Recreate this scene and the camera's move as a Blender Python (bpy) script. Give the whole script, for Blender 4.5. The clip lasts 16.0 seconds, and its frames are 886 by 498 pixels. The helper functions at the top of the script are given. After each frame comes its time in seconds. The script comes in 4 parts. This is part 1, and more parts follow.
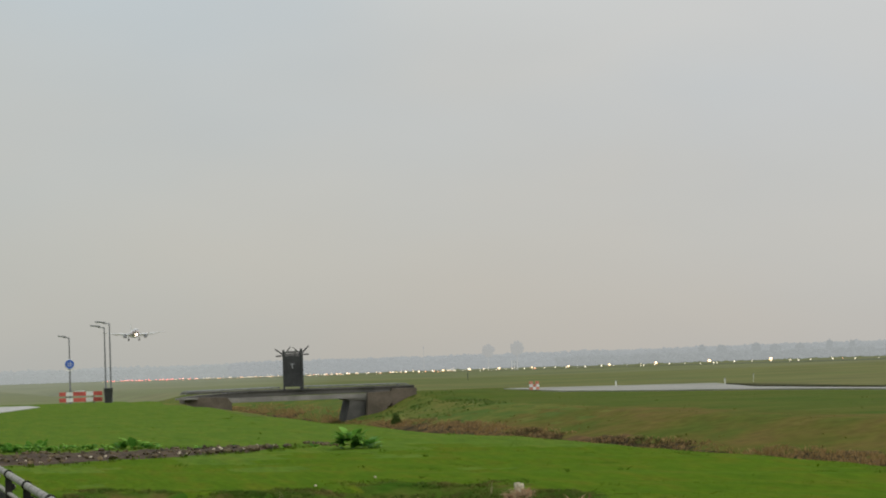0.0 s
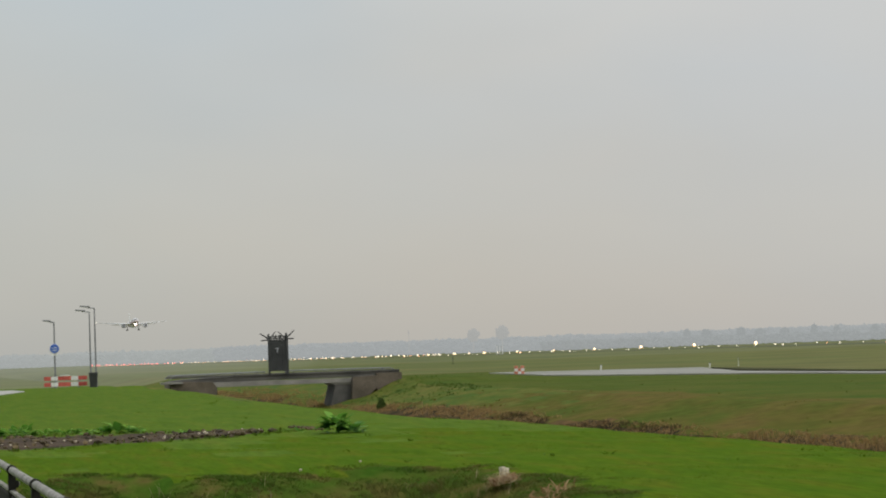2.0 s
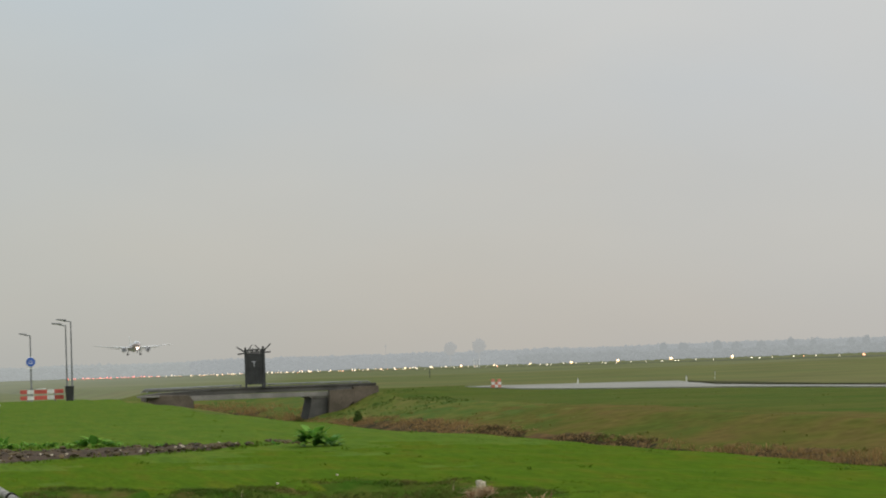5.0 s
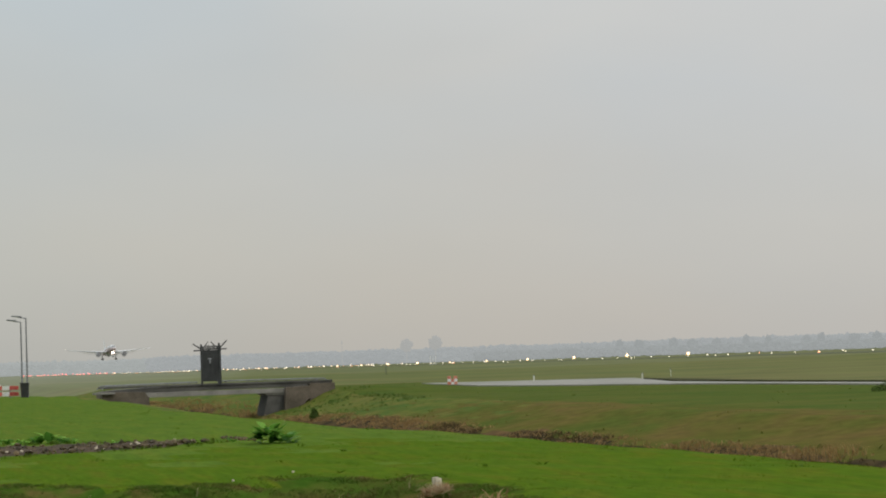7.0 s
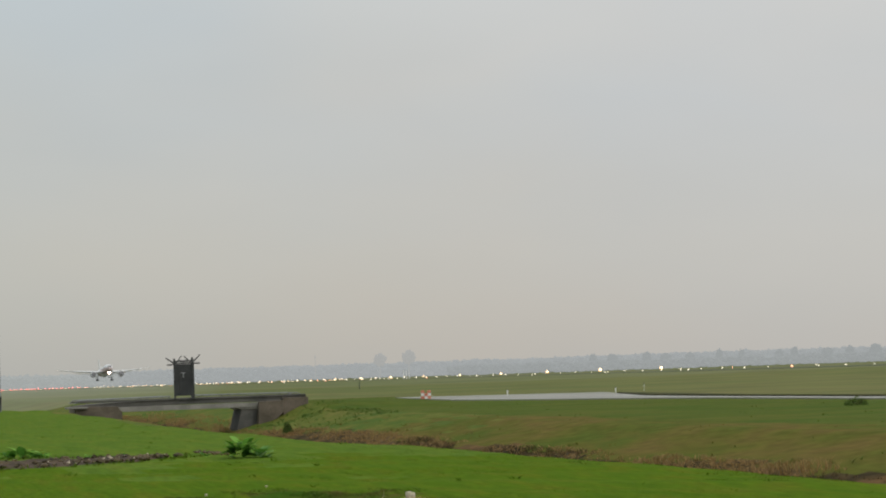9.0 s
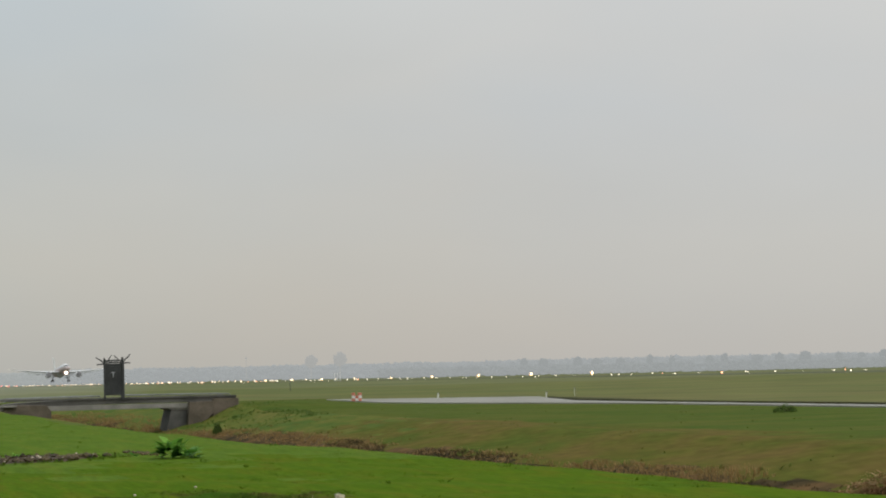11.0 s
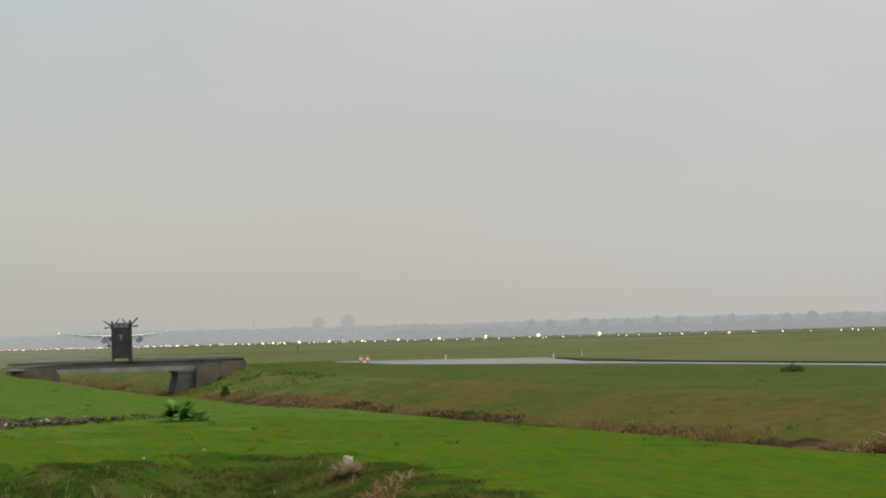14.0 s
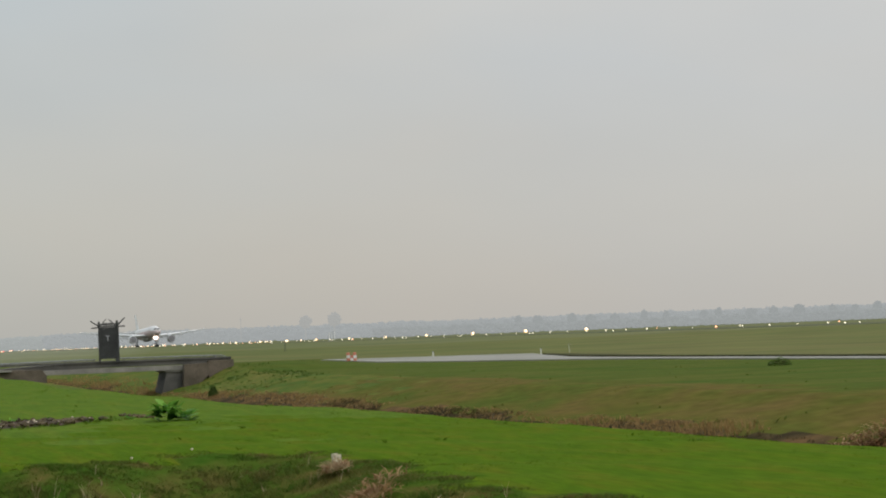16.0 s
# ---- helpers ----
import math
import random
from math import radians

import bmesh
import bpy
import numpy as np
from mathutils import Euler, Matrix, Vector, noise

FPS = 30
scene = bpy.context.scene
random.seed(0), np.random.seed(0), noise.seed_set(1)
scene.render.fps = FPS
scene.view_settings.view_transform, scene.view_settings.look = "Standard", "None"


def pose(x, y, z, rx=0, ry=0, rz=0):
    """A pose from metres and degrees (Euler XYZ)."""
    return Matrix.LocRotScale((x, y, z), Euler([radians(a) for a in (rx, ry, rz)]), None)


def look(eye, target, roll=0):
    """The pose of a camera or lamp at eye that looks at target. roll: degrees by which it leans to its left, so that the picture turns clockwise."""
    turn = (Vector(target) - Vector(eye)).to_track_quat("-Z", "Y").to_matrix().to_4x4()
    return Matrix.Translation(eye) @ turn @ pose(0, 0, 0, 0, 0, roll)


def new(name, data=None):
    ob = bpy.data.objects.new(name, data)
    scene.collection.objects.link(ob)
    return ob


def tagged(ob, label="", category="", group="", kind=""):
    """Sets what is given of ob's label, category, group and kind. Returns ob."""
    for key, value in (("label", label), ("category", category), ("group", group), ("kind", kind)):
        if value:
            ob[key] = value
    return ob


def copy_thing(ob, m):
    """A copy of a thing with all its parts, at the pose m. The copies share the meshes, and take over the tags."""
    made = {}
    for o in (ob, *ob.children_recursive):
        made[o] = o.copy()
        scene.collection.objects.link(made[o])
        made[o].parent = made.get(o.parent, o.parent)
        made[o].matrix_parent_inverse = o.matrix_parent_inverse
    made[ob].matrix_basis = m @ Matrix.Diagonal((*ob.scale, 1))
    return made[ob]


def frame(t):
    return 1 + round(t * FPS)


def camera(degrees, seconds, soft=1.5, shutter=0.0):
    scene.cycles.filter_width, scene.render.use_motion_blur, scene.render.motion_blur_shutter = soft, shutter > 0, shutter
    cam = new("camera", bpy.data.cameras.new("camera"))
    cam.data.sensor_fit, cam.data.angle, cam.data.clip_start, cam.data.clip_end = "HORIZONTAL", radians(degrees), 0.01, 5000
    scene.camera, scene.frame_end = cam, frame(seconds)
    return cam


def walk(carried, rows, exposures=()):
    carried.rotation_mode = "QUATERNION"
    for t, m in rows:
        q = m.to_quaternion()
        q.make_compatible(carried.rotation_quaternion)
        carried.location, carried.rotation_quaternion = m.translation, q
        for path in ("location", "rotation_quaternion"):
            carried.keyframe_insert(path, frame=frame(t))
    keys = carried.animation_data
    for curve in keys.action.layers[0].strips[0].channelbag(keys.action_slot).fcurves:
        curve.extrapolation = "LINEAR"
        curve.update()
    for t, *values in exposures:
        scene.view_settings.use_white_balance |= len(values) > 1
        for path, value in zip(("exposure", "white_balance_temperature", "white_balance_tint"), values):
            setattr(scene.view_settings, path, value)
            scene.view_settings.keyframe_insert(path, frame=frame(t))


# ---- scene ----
cam = camera(20.67, 16.0, soft=2.0)
EYE = (0.0, 0.0, 1.6)


def aim(turn, tilt, lean):
    """Camera pose: degrees to the right of the runway's direction, upwards, and roll."""
    a, b = radians(turn), radians(tilt)
    way = Vector((math.sin(a) * math.cos(b), math.cos(a) * math.cos(b), math.sin(b)))
    return look(EYE, Vector(EYE) + 10 * way, lean)


walk(cam, [
    (0, aim(12.400, 2.783, -1.971)),
    (0.5, aim(12.377, 2.506, -1.941)),
    (1, aim(12.390, 2.045, -2.280)),
    (1.5, aim(12.688, 2.315, -2.158)),
    (2, aim(12.737, 2.403, -1.975)),
    (2.5, aim(12.748, 2.523, -2.102)),
    (3, aim(12.728, 2.332, -2.276)),
    (3.5, aim(12.712, 2.253, -2.042)),
    (4, aim(13.263, 2.660, -1.929)),
    (4.5, aim(13.215, 2.716, -1.953)),
    (7, aim(14.318, 2.594, -1.936)),
    (7.5, aim(14.525, 2.721, -1.781)),
    (8, aim(14.678, 2.717, -1.776)),
    (10.5, aim(15.835, 3.277, -1.778)),
    (11, aim(16.546, 2.933, -1.295)),
    (11.5, aim(16.765, 3.167, -1.514)),
    (12, aim(16.505, 2.346, -1.782)),
    (12.5, aim(15.968, 2.353, -2.230)),
    (13, aim(16.447, 1.946, -2.169)),
    (13.5, aim(16.148, 1.793, -1.960)),
    (14, aim(16.363, 2.032, -1.602)),
    (14.5, aim(16.724, 2.561, -1.792)),
    (15, aim(16.091, 2.256, -2.051)),
    (15.5, aim(16.180, 2.148, -2.128)),
    (16, aim(16.683, 1.949, -2.167)),
])

# ---- light ----
world = bpy.data.worlds.new("overcast_sky")
scene.world = world
world.use_nodes = True
wn, wl = world.node_tree.nodes, world.node_tree.links
bg = wn["Background"]
tc = wn.new("ShaderNodeTexCoord")
sep = wn.new("ShaderNodeSeparateXYZ")
wl.new(tc.outputs["Generated"], sep.inputs[0])
ramp = wn.new("ShaderNodeValToRGB")
wl.new(sep.outputs["Z"], ramp.inputs[0])
ramp.color_ramp.elements[0].position, ramp.color_ramp.elements[0].color = 0.0, (0.478, 0.460, 0.432, 1)
ramp.color_ramp.elements[1].position, ramp.color_ramp.elements[1].color = 1.0, (1.25, 1.28, 1.3, 1)
for p, c in ((0.05, (0.524, 0.504, 0.474)), (0.10, (0.548, 0.543, 0.530)), (0.16, (0.575, 0.59, 0.59)), (0.4, (0.8, 0.82, 0.83))):
    e = ramp.color_ramp.elements.new(p)
    e.color = (*c, 1)
cloud = wn.new("ShaderNodeTexNoise")
cloud.inputs["Scale"].default_value, cloud.inputs["Detail"].default_value = 5.0, 4.0
stretch = wn.new("ShaderNodeMapping")
stretch.inputs["Scale"].default_value = (1, 1, 2.5)
wl.new(tc.outputs["Generated"], stretch.inputs[0])
wl.new(stretch.outputs[0], cloud.inputs["Vector"])
crange = wn.new("ShaderNodeMapRange")
crange.inputs["To Min"].default_value, crange.inputs["To Max"].default_value = 0.93, 1.07
wl.new(cloud.outputs["Fac"], crange.inputs["Value"])
cmul = wn.new("ShaderNodeVectorMath")
cmul.operation = "SCALE"
side = wn.new("ShaderNodeMapRange")
side.inputs["From Min"].default_value, side.inputs["From Max"].default_value = 0.0, 0.45
side.inputs["To Min"].default_value, side.inputs["To Max"].default_value = 0.88, 0.985
wl.new(sep.outputs["X"], side.inputs["Value"])
both = wn.new("ShaderNodeMath")
both.operation = "MULTIPLY"
wl.new(crange.outputs[0], both.inputs[0])
wl.new(side.outputs[0], both.inputs[1])
wl.new(both.outputs[0], cmul.inputs["Scale"])
tint = wn.new("ShaderNodeTexNoise")
tint.inputs["Scale"].default_value, tint.inputs["Detail"].default_value = 3.2, 3.0
wl.new(stretch.outputs[0], tint.inputs["Vector"])
trange = wn.new("ShaderNodeMapRange")
trange.inputs["From Min"].default_value, trange.inputs["From Max"].default_value = 0.42, 0.62
wl.new(tint.outputs["Fac"], trange.inputs["Value"])
tmix = wn.new("ShaderNodeMixRGB")
tmix.inputs[1].default_value, tmix.inputs[2].default_value = (1.012, 1.0, 0.985, 1), (0.955, 0.985, 1.015, 1)
wl.new(trange.outputs[0], tmix.inputs[0])
tmul = wn.new("ShaderNodeVectorMath")
tmul.operation = "MULTIPLY"
wl.new(ramp.outputs[0], tmul.inputs[0])
wl.new(tmix.outputs[0], tmul.inputs[1])
wide = wn.new("ShaderNodeMapRange")
wide.inputs["From Min"].default_value, wide.inputs["From Max"].default_value = 0.08, 0.34
wl.new(sep.outputs["X"], wide.inputs["Value"])
wmix = wn.new("ShaderNodeMixRGB")
wmix.inputs[1].default_value, wmix.inputs[2].default_value = (0.974, 0.996, 0.990, 1), (1.016, 1.0, 0.990, 1)
wl.new(wide.outputs[0], wmix.inputs[0])
wmul = wn.new("ShaderNodeVectorMath")
wmul.operation = "MULTIPLY"
wl.new(tmul.outputs[0], wmul.inputs[0])
wl.new(wmix.outputs[0], wmul.inputs[1])
wl.new(wmul.outputs[0], cmul.inputs[0])
sky = wn.new("ShaderNodeTexSky")
sky.sky_type, sky.sun_disc, sky.sun_elevation, sky.sun_rotation = "NISHITA", False, radians(25), radians(120)
skyscale = wn.new("ShaderNodeVectorMath")
skyscale.operation, skyscale.inputs["Scale"].default_value = "SCALE", 0.012
wl.new(sky.outputs[0], skyscale.inputs[0])
addsky = wn.new("ShaderNodeVectorMath")
wl.new(cmul.outputs[0], addsky.inputs[0])
wl.new(skyscale.outputs[0], addsky.inputs[1])
wl.new(addsky.outputs[0], bg.inputs["Color"])
bg.inputs["Strength"].default_value = 1.0

sun = new("sun", bpy.data.lights.new("sun", "SUN"))
sun.data.energy, sun.data.angle, sun.data.color = 0.6, radians(25), (1.0, 0.96, 0.9)
sun.matrix_world = look((60, -100, 80), (0, 0, 0))


# ---- materials ----
def mat(name, c1, c2, scale=3.0, rough=0.8, metal=0.0, bump=0.2, fine=None, emit=None, detail=6.0, third=None, spec=0.5, long=1.0):
    """Two-tone noise material; fine: the scale of the fine grain."""
    m = bpy.data.materials.new(name)
    m.use_nodes = True
    n, l = m.node_tree.nodes, m.node_tree.links
    b = n["Principled BSDF"]
    co = n.new("ShaderNodeTexCoord")
    big, small = n.new("ShaderNodeTexNoise"), n.new("ShaderNodeTexNoise")
    drawn = n.new("ShaderNodeMapping")
    drawn.inputs["Scale"].default_value = (1, 1 / long, 1)
    l.new(co.outputs["Object"], drawn.inputs["Vector"])
    for t, s in ((big, scale), (small, fine or scale * 9)):
        t.inputs["Scale"].default_value, t.inputs["Detail"].default_value = s, detail
        l.new(drawn.outputs[0], t.inputs["Vector"])
    r = n.new("ShaderNodeValToRGB")
    r.color_ramp.elements[0].position, r.color_ramp.elements[0].color = 0.35, (*c1, 1)
    r.color_ramp.elements[1].position, r.color_ramp.elements[1].color = 0.65, (*c2, 1)
    if third:
        r.color_ramp.elements.new(0.5).color = (*third, 1)
    l.new(big.outputs["Fac"], r.inputs[0])
    mx = n.new("ShaderNodeMixRGB")
    mx.blend_type, mx.inputs[0].default_value = "OVERLAY", 0.45
    l.new(r.outputs[0], mx.inputs[1])
    l.new(small.outputs["Fac"], mx.inputs[2])
    l.new(mx.outputs[0], b.inputs["Base Color"])
    b.inputs["Roughness"].default_value, b.inputs["Metallic"].default_value = rough, metal
    b.inputs["Specular IOR Level"].default_value = spec
    if bump:
        bp = n.new("ShaderNodeBump")
        bp.inputs["Strength"].default_value, bp.inputs["Distance"].default_value = bump, 0.03
        l.new(small.outputs["Fac"], bp.inputs["Height"])
        l.new(bp.outputs[0], b.inputs["Normal"])
    if emit:
        b.inputs["Emission Color"].default_value, b.inputs["Emission Strength"].default_value = (*emit[0], 1), emit[1]
    return m


def blades(name, cols, rough=0.75, patch=0.25, patchy=None, soft_up=0.35, worn=None, worn_scale=0.12, long=1.0, single=False):
    """Leaf and grass blades: each blade takes its own tint; patches vary over metres."""
    m = bpy.data.materials.new(name)
    m.use_nodes = True
    n, l = m.node_tree.nodes, m.node_tree.links
    b = n["Principled BSDF"]
    g = n.new("ShaderNodeNewGeometry")
    r = n.new("ShaderNodeValToRGB")
    for i, c in enumerate(cols):
        p = i / max(1, len(cols) - 1)
        e = r.color_ramp.elements[0] if i == 0 else r.color_ramp.elements[-1] if i == len(cols) - 1 else r.color_ramp.elements.new(p)
        e.position, e.color = p, (*c, 1)
    l.new(n.new("ShaderNodeObjectInfo").outputs["Random"] if single else g.outputs["Random Per Island"], r.inputs[0])
    drawn = n.new("ShaderNodeMapping")
    drawn.inputs["Scale"].default_value = (1, 1 / long, 1)
    l.new(g.outputs["Position"], drawn.inputs["Vector"])
    if patchy:
        t = n.new("ShaderNodeTexNoise")
        t.inputs["Scale"].default_value, t.inputs["Detail"].default_value = patch, 4
        l.new(drawn.outputs[0], t.inputs["Vector"])
        rr = n.new("ShaderNodeMapRange")
        rr.inputs["From Min"].default_value, rr.inputs["From Max"].default_value = 0.4, 0.65
        l.new(t.outputs["Fac"], rr.inputs["Value"])
        mx = n.new("ShaderNodeMixRGB")
        l.new(rr.outputs[0], mx.inputs[0])
        l.new(r.outputs[0], mx.inputs[1])
        mx.inputs[2].default_value = (*patchy, 1)
        top = mx.outputs[0]
        if worn:
            t2 = n.new("ShaderNodeTexNoise")
            t2.inputs["Scale"].default_value, t2.inputs["Detail"].default_value = worn_scale, 5
            l.new(drawn.outputs[0], t2.inputs["Vector"])
            r2 = n.new("ShaderNodeMapRange")
            r2.inputs["From Min"].default_value, r2.inputs["From Max"].default_value = 0.45, 0.68
            l.new(t2.outputs["Fac"], r2.inputs["Value"])
            m2 = n.new("ShaderNodeMixRGB")
            l.new(r2.outputs[0], m2.inputs[0])
            l.new(top, m2.inputs[1])
            m2.inputs[2].default_value = (*worn, 1)
            top = m2.outputs[0]
        l.new(top, b.inputs["Base Color"])
    else:
        l.new(r.outputs[0], b.inputs["Base Color"])
    b.inputs["Roughness"].default_value = rough
    b.inputs["Specular IOR Level"].default_value = 0.03
    up = n.new("ShaderNodeVectorMath")
    up.operation = "MULTIPLY_ADD"
    up.inputs[1].default_value, up.inputs[2].default_value = (soft_up, soft_up, soft_up), (0, 0, 1)
    l.new(g.outputs["Normal"], up.inputs[0])
    unit = n.new("ShaderNodeVectorMath")
    unit.operation = "NORMALIZE"
    l.new(up.outputs[0], unit.inputs[0])
    l.new(unit.outputs[0], b.inputs["Normal"])
    thin, half = n.new("ShaderNodeBsdfTranslucent"), n.new("ShaderNodeMixShader")
    l.new(b.inputs["Base Color"].links[0].from_socket, thin.inputs["Color"])
    half.inputs[0].default_value = 0.5
    l.new(b.outputs[0], half.inputs[1])
    l.new(thin.outputs[0], half.inputs[2])
    l.new(half.outputs[0], n["Material Output"].inputs["Surface"])
    return m


def haze_glow(name, c1, c2, glow, strength, scale):
    """Far backdrop; kilometres of mist are put in as the material's own glow."""
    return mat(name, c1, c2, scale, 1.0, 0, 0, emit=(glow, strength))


M_lawn = mat("lawn_soil", (0.071, 0.130, 0.010), (0.102, 0.145, 0.013), 2.0, 0.95, fine=9, bump=0.1, spec=0.025, third=(0.084, 0.144, 0.011), long=9)
# Near lawn: more olive, and darker with lens vignetting put into the colour.
M_lawn_near = mat("near_lawn_soil", (0.060, 0.118, 0.005), (0.094, 0.122, 0.008), 2.4, 0.95, fine=11, bump=0.1, spec=0.01, third=(0.075, 0.130, 0.006), long=6)
M_rough = mat("rough_ground", (0.040, 0.090, 0.010), (0.105, 0.090, 0.026), 1.6, 0.95, fine=7, bump=0.5, spec=0.0, third=(0.062, 0.098, 0.014), long=2)
M_bank = mat("bank_ground", (0.062, 0.106, 0.018), (0.130, 0.128, 0.030), 0.6, 0.95, fine=2.6, bump=0.2, spec=0.03, third=(0.098, 0.120, 0.021), long=2)
M_tussock = mat("tussock_ground", (0.074, 0.096, 0.015), (0.128, 0.094, 0.027), 0.4, 0.95, fine=2.2, bump=0.2, spec=0.02, third=(0.101, 0.095, 0.019), long=2)
M_meadow = mat("meadow_ground", (0.056, 0.094, 0.014), (0.096, 0.104, 0.020), 0.12, 0.95, fine=1.0, bump=0.2, spec=0.02, third=(0.073, 0.099, 0.015), long=0.4)
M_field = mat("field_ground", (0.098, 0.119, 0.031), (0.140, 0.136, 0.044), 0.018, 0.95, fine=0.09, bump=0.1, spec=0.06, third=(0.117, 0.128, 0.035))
M_mud = mat("ditch_mud", (0.026, 0.022, 0.012), (0.135, 0.082, 0.036), 0.5, 0.95, fine=3, bump=0.6, spec=0.02, third=(0.074, 0.052, 0.024))
# Far field: same grass, paler and greyer with the haze put into its colour.
M_field_far = mat("haze_paled_field", (0.120, 0.136, 0.052), (0.155, 0.156, 0.070), 0.012, 0.95, fine=0.05, bump=0.05, spec=0.04, third=(0.135, 0.146, 0.060))


def haze_gloss(m, glossiest):
    """Grass gloss grows towards the low misty end; its sheen stands for haze."""
    n, l = m.node_tree.nodes, m.node_tree.links
    b = n["Principled BSDF"]
    co, cut, lie = n.new("ShaderNodeTexCoord"), n.new("ShaderNodeVectorMath"), n.new("ShaderNodeMapRange")
    cut.operation = "DOT_PRODUCT"
    cut.inputs[1].default_value = (-5.6, 1.0, 0.0)
    l.new(co.outputs["Object"], cut.inputs[0])
    l.new(cut.outputs["Value"], lie.inputs["Value"])
    lie.inputs["From Min"].default_value, lie.inputs["From Max"].default_value = 20.0, 620.0
    lie.inputs["To Min"].default_value, lie.inputs["To Max"].default_value = 0.008, glossiest
    l.new(lie.outputs[0], b.inputs["Specular IOR Level"])
    b.inputs["Roughness"].default_value = 0.6


# Both field materials get the pale sheen that imitates distant haze.
haze_gloss(M_field, 0.5)
haze_gloss(M_field_far, 0.5)
M_lawn_blade = blades("lawn_blades", [(0.072, 0.142, 0.010), (0.085, 0.158, 0.011), (0.097, 0.170, 0.013)], patch=1.9, patchy=(0.070, 0.142, 0.010), soft_up=0.12, worn=(0.102, 0.144, 0.012), worn_scale=1.7, long=9)
M_near_blade = blades("near_lawn_blades", [(0.058, 0.122, 0.005), (0.070, 0.136, 0.006), (0.082, 0.146, 0.007)], patch=2.2, patchy=(0.056, 0.118, 0.005), soft_up=0.12, worn=(0.094, 0.122, 0.008), worn_scale=2.0, long=6)
M_fringe_blade = blades("fringe_blades", [(0.066, 0.122, 0.010), (0.080, 0.138, 0.012), (0.100, 0.142, 0.018), (0.14, 0.136, 0.03)], patch=0.9, patchy=(0.064, 0.120, 0.011), soft_up=0.2)
M_weed_blade = blades("weed_blades", [(0.07, 0.125, 0.012), (0.085, 0.15, 0.015)])
M_rough_blade = blades("rough_blades", [(0.056, 0.120, 0.013), (0.076, 0.138, 0.016), (0.104, 0.146, 0.022), (0.15, 0.138, 0.044)], patch=1.4, patchy=(0.058, 0.122, 0.013), soft_up=0.3, worn=(0.150, 0.124, 0.040), worn_scale=1.5, long=2)
M_bank_blade = blades("bank_blades", [(0.105, 0.120, 0.026), (0.140, 0.128, 0.034), (0.18, 0.134, 0.044)], patch=0.3, patchy=(0.096, 0.124, 0.024), soft_up=0.15, worn=(0.165, 0.118, 0.040), worn_scale=0.2)
M_field_blade = blades("meadow_blades", [(0.085, 0.13, 0.028), (0.105, 0.14, 0.033), (0.125, 0.148, 0.038)], patch=0.1, patchy=(0.085, 0.13, 0.026), soft_up=0.2)
M_nettle = blades("nettle_leaves", [(0.070, 0.125, 0.026), (0.090, 0.146, 0.032), (0.115, 0.155, 0.038)], soft_up=0.2)
M_shrub = blades("shrub_leaves", [(0.085, 0.150, 0.034), (0.110, 0.175, 0.042), (0.140, 0.19, 0.05)], soft_up=0.5)
M_reed = blades("dry_reed", [(0.27, 0.165, 0.065), (0.36, 0.225, 0.090), (0.42, 0.29, 0.125), (0.20, 0.125, 0.055)], soft_up=0.4)
M_dark_reed = blades("dark_reed", [(0.050, 0.043, 0.022), (0.085, 0.064, 0.032), (0.15, 0.10, 0.05)], soft_up=0.6)
M_cut_reed = blades("cut_reed", [(0.16, 0.085, 0.040), (0.30, 0.165, 0.080), (0.42, 0.25, 0.13), (0.56, 0.38, 0.22)], soft_up=0.8)
M_straw = blades("pale_straw", [(0.55, 0.44, 0.26), (0.34, 0.22, 0.12), (0.62, 0.52, 0.32)], soft_up=0.6)
M_soil = mat("dark_soil", (0.036, 0.026, 0.017), (0.10, 0.068, 0.043), 1.5, 0.9, fine=20, bump=0.8, spec=0.1)
M_clod = mat("soil_clod", (0.026, 0.021, 0.010), (0.16, 0.115, 0.052), 3, 0.9, bump=0.5)
M_pebble = mat("pale_stone", (0.24, 0.18, 0.11), (0.66, 0.58, 0.44), 18, 0.8)
M_block = mat("pale_block", (0.34, 0.29, 0.20), (0.74, 0.66, 0.50), 22, 0.85, fine=60, bump=0.4)
M_leaf = blades("dock_leaf", [(0.05, 0.15, 0.018), (0.12, 0.30, 0.035), (0.30, 0.54, 0.10)], rough=0.5, soft_up=0.8, single=True)
M_leaf_pale = blades("dock_leaf_pale", [(0.16, 0.34, 0.10), (0.28, 0.48, 0.18)], rough=0.5, soft_up=0.8, single=True)
M_asphalt = mat("wet_asphalt", (0.21, 0.205, 0.172), (0.30, 0.29, 0.25), 0.12, 0.6, fine=3, bump=0.1, spec=0.14)
M_runway = mat("runway_asphalt", (0.105, 0.112, 0.072), (0.128, 0.132, 0.088), 0.05, 0.95, fine=2, spec=0.02)
M_pave = mat("pale_paving", (0.3, 0.29, 0.27), (0.42, 0.4, 0.37), 0.7, 0.6, fine=10)
M_edge = mat("dark_verge", (0.045, 0.05, 0.024), (0.075, 0.07, 0.034), 0.5, 0.95, fine=3, bump=0.6, spec=0.04)
M_concrete = mat("weathered_concrete", (0.18, 0.17, 0.15), (0.28, 0.265, 0.235), 0.9, 0.85, fine=14)
M_brick = mat("brown_masonry", (0.085, 0.070, 0.050), (0.15, 0.12, 0.09), 0.8, 0.9, fine=12)
M_deck = mat("dark_deck", (0.062, 0.06, 0.054), (0.11, 0.104, 0.092), 0.8, 0.8, fine=12)
M_steel = mat("galvanised_steel", (0.28, 0.29, 0.3), (0.42, 0.43, 0.44), 2.5, 0.45, 0.6, bump=0.05)
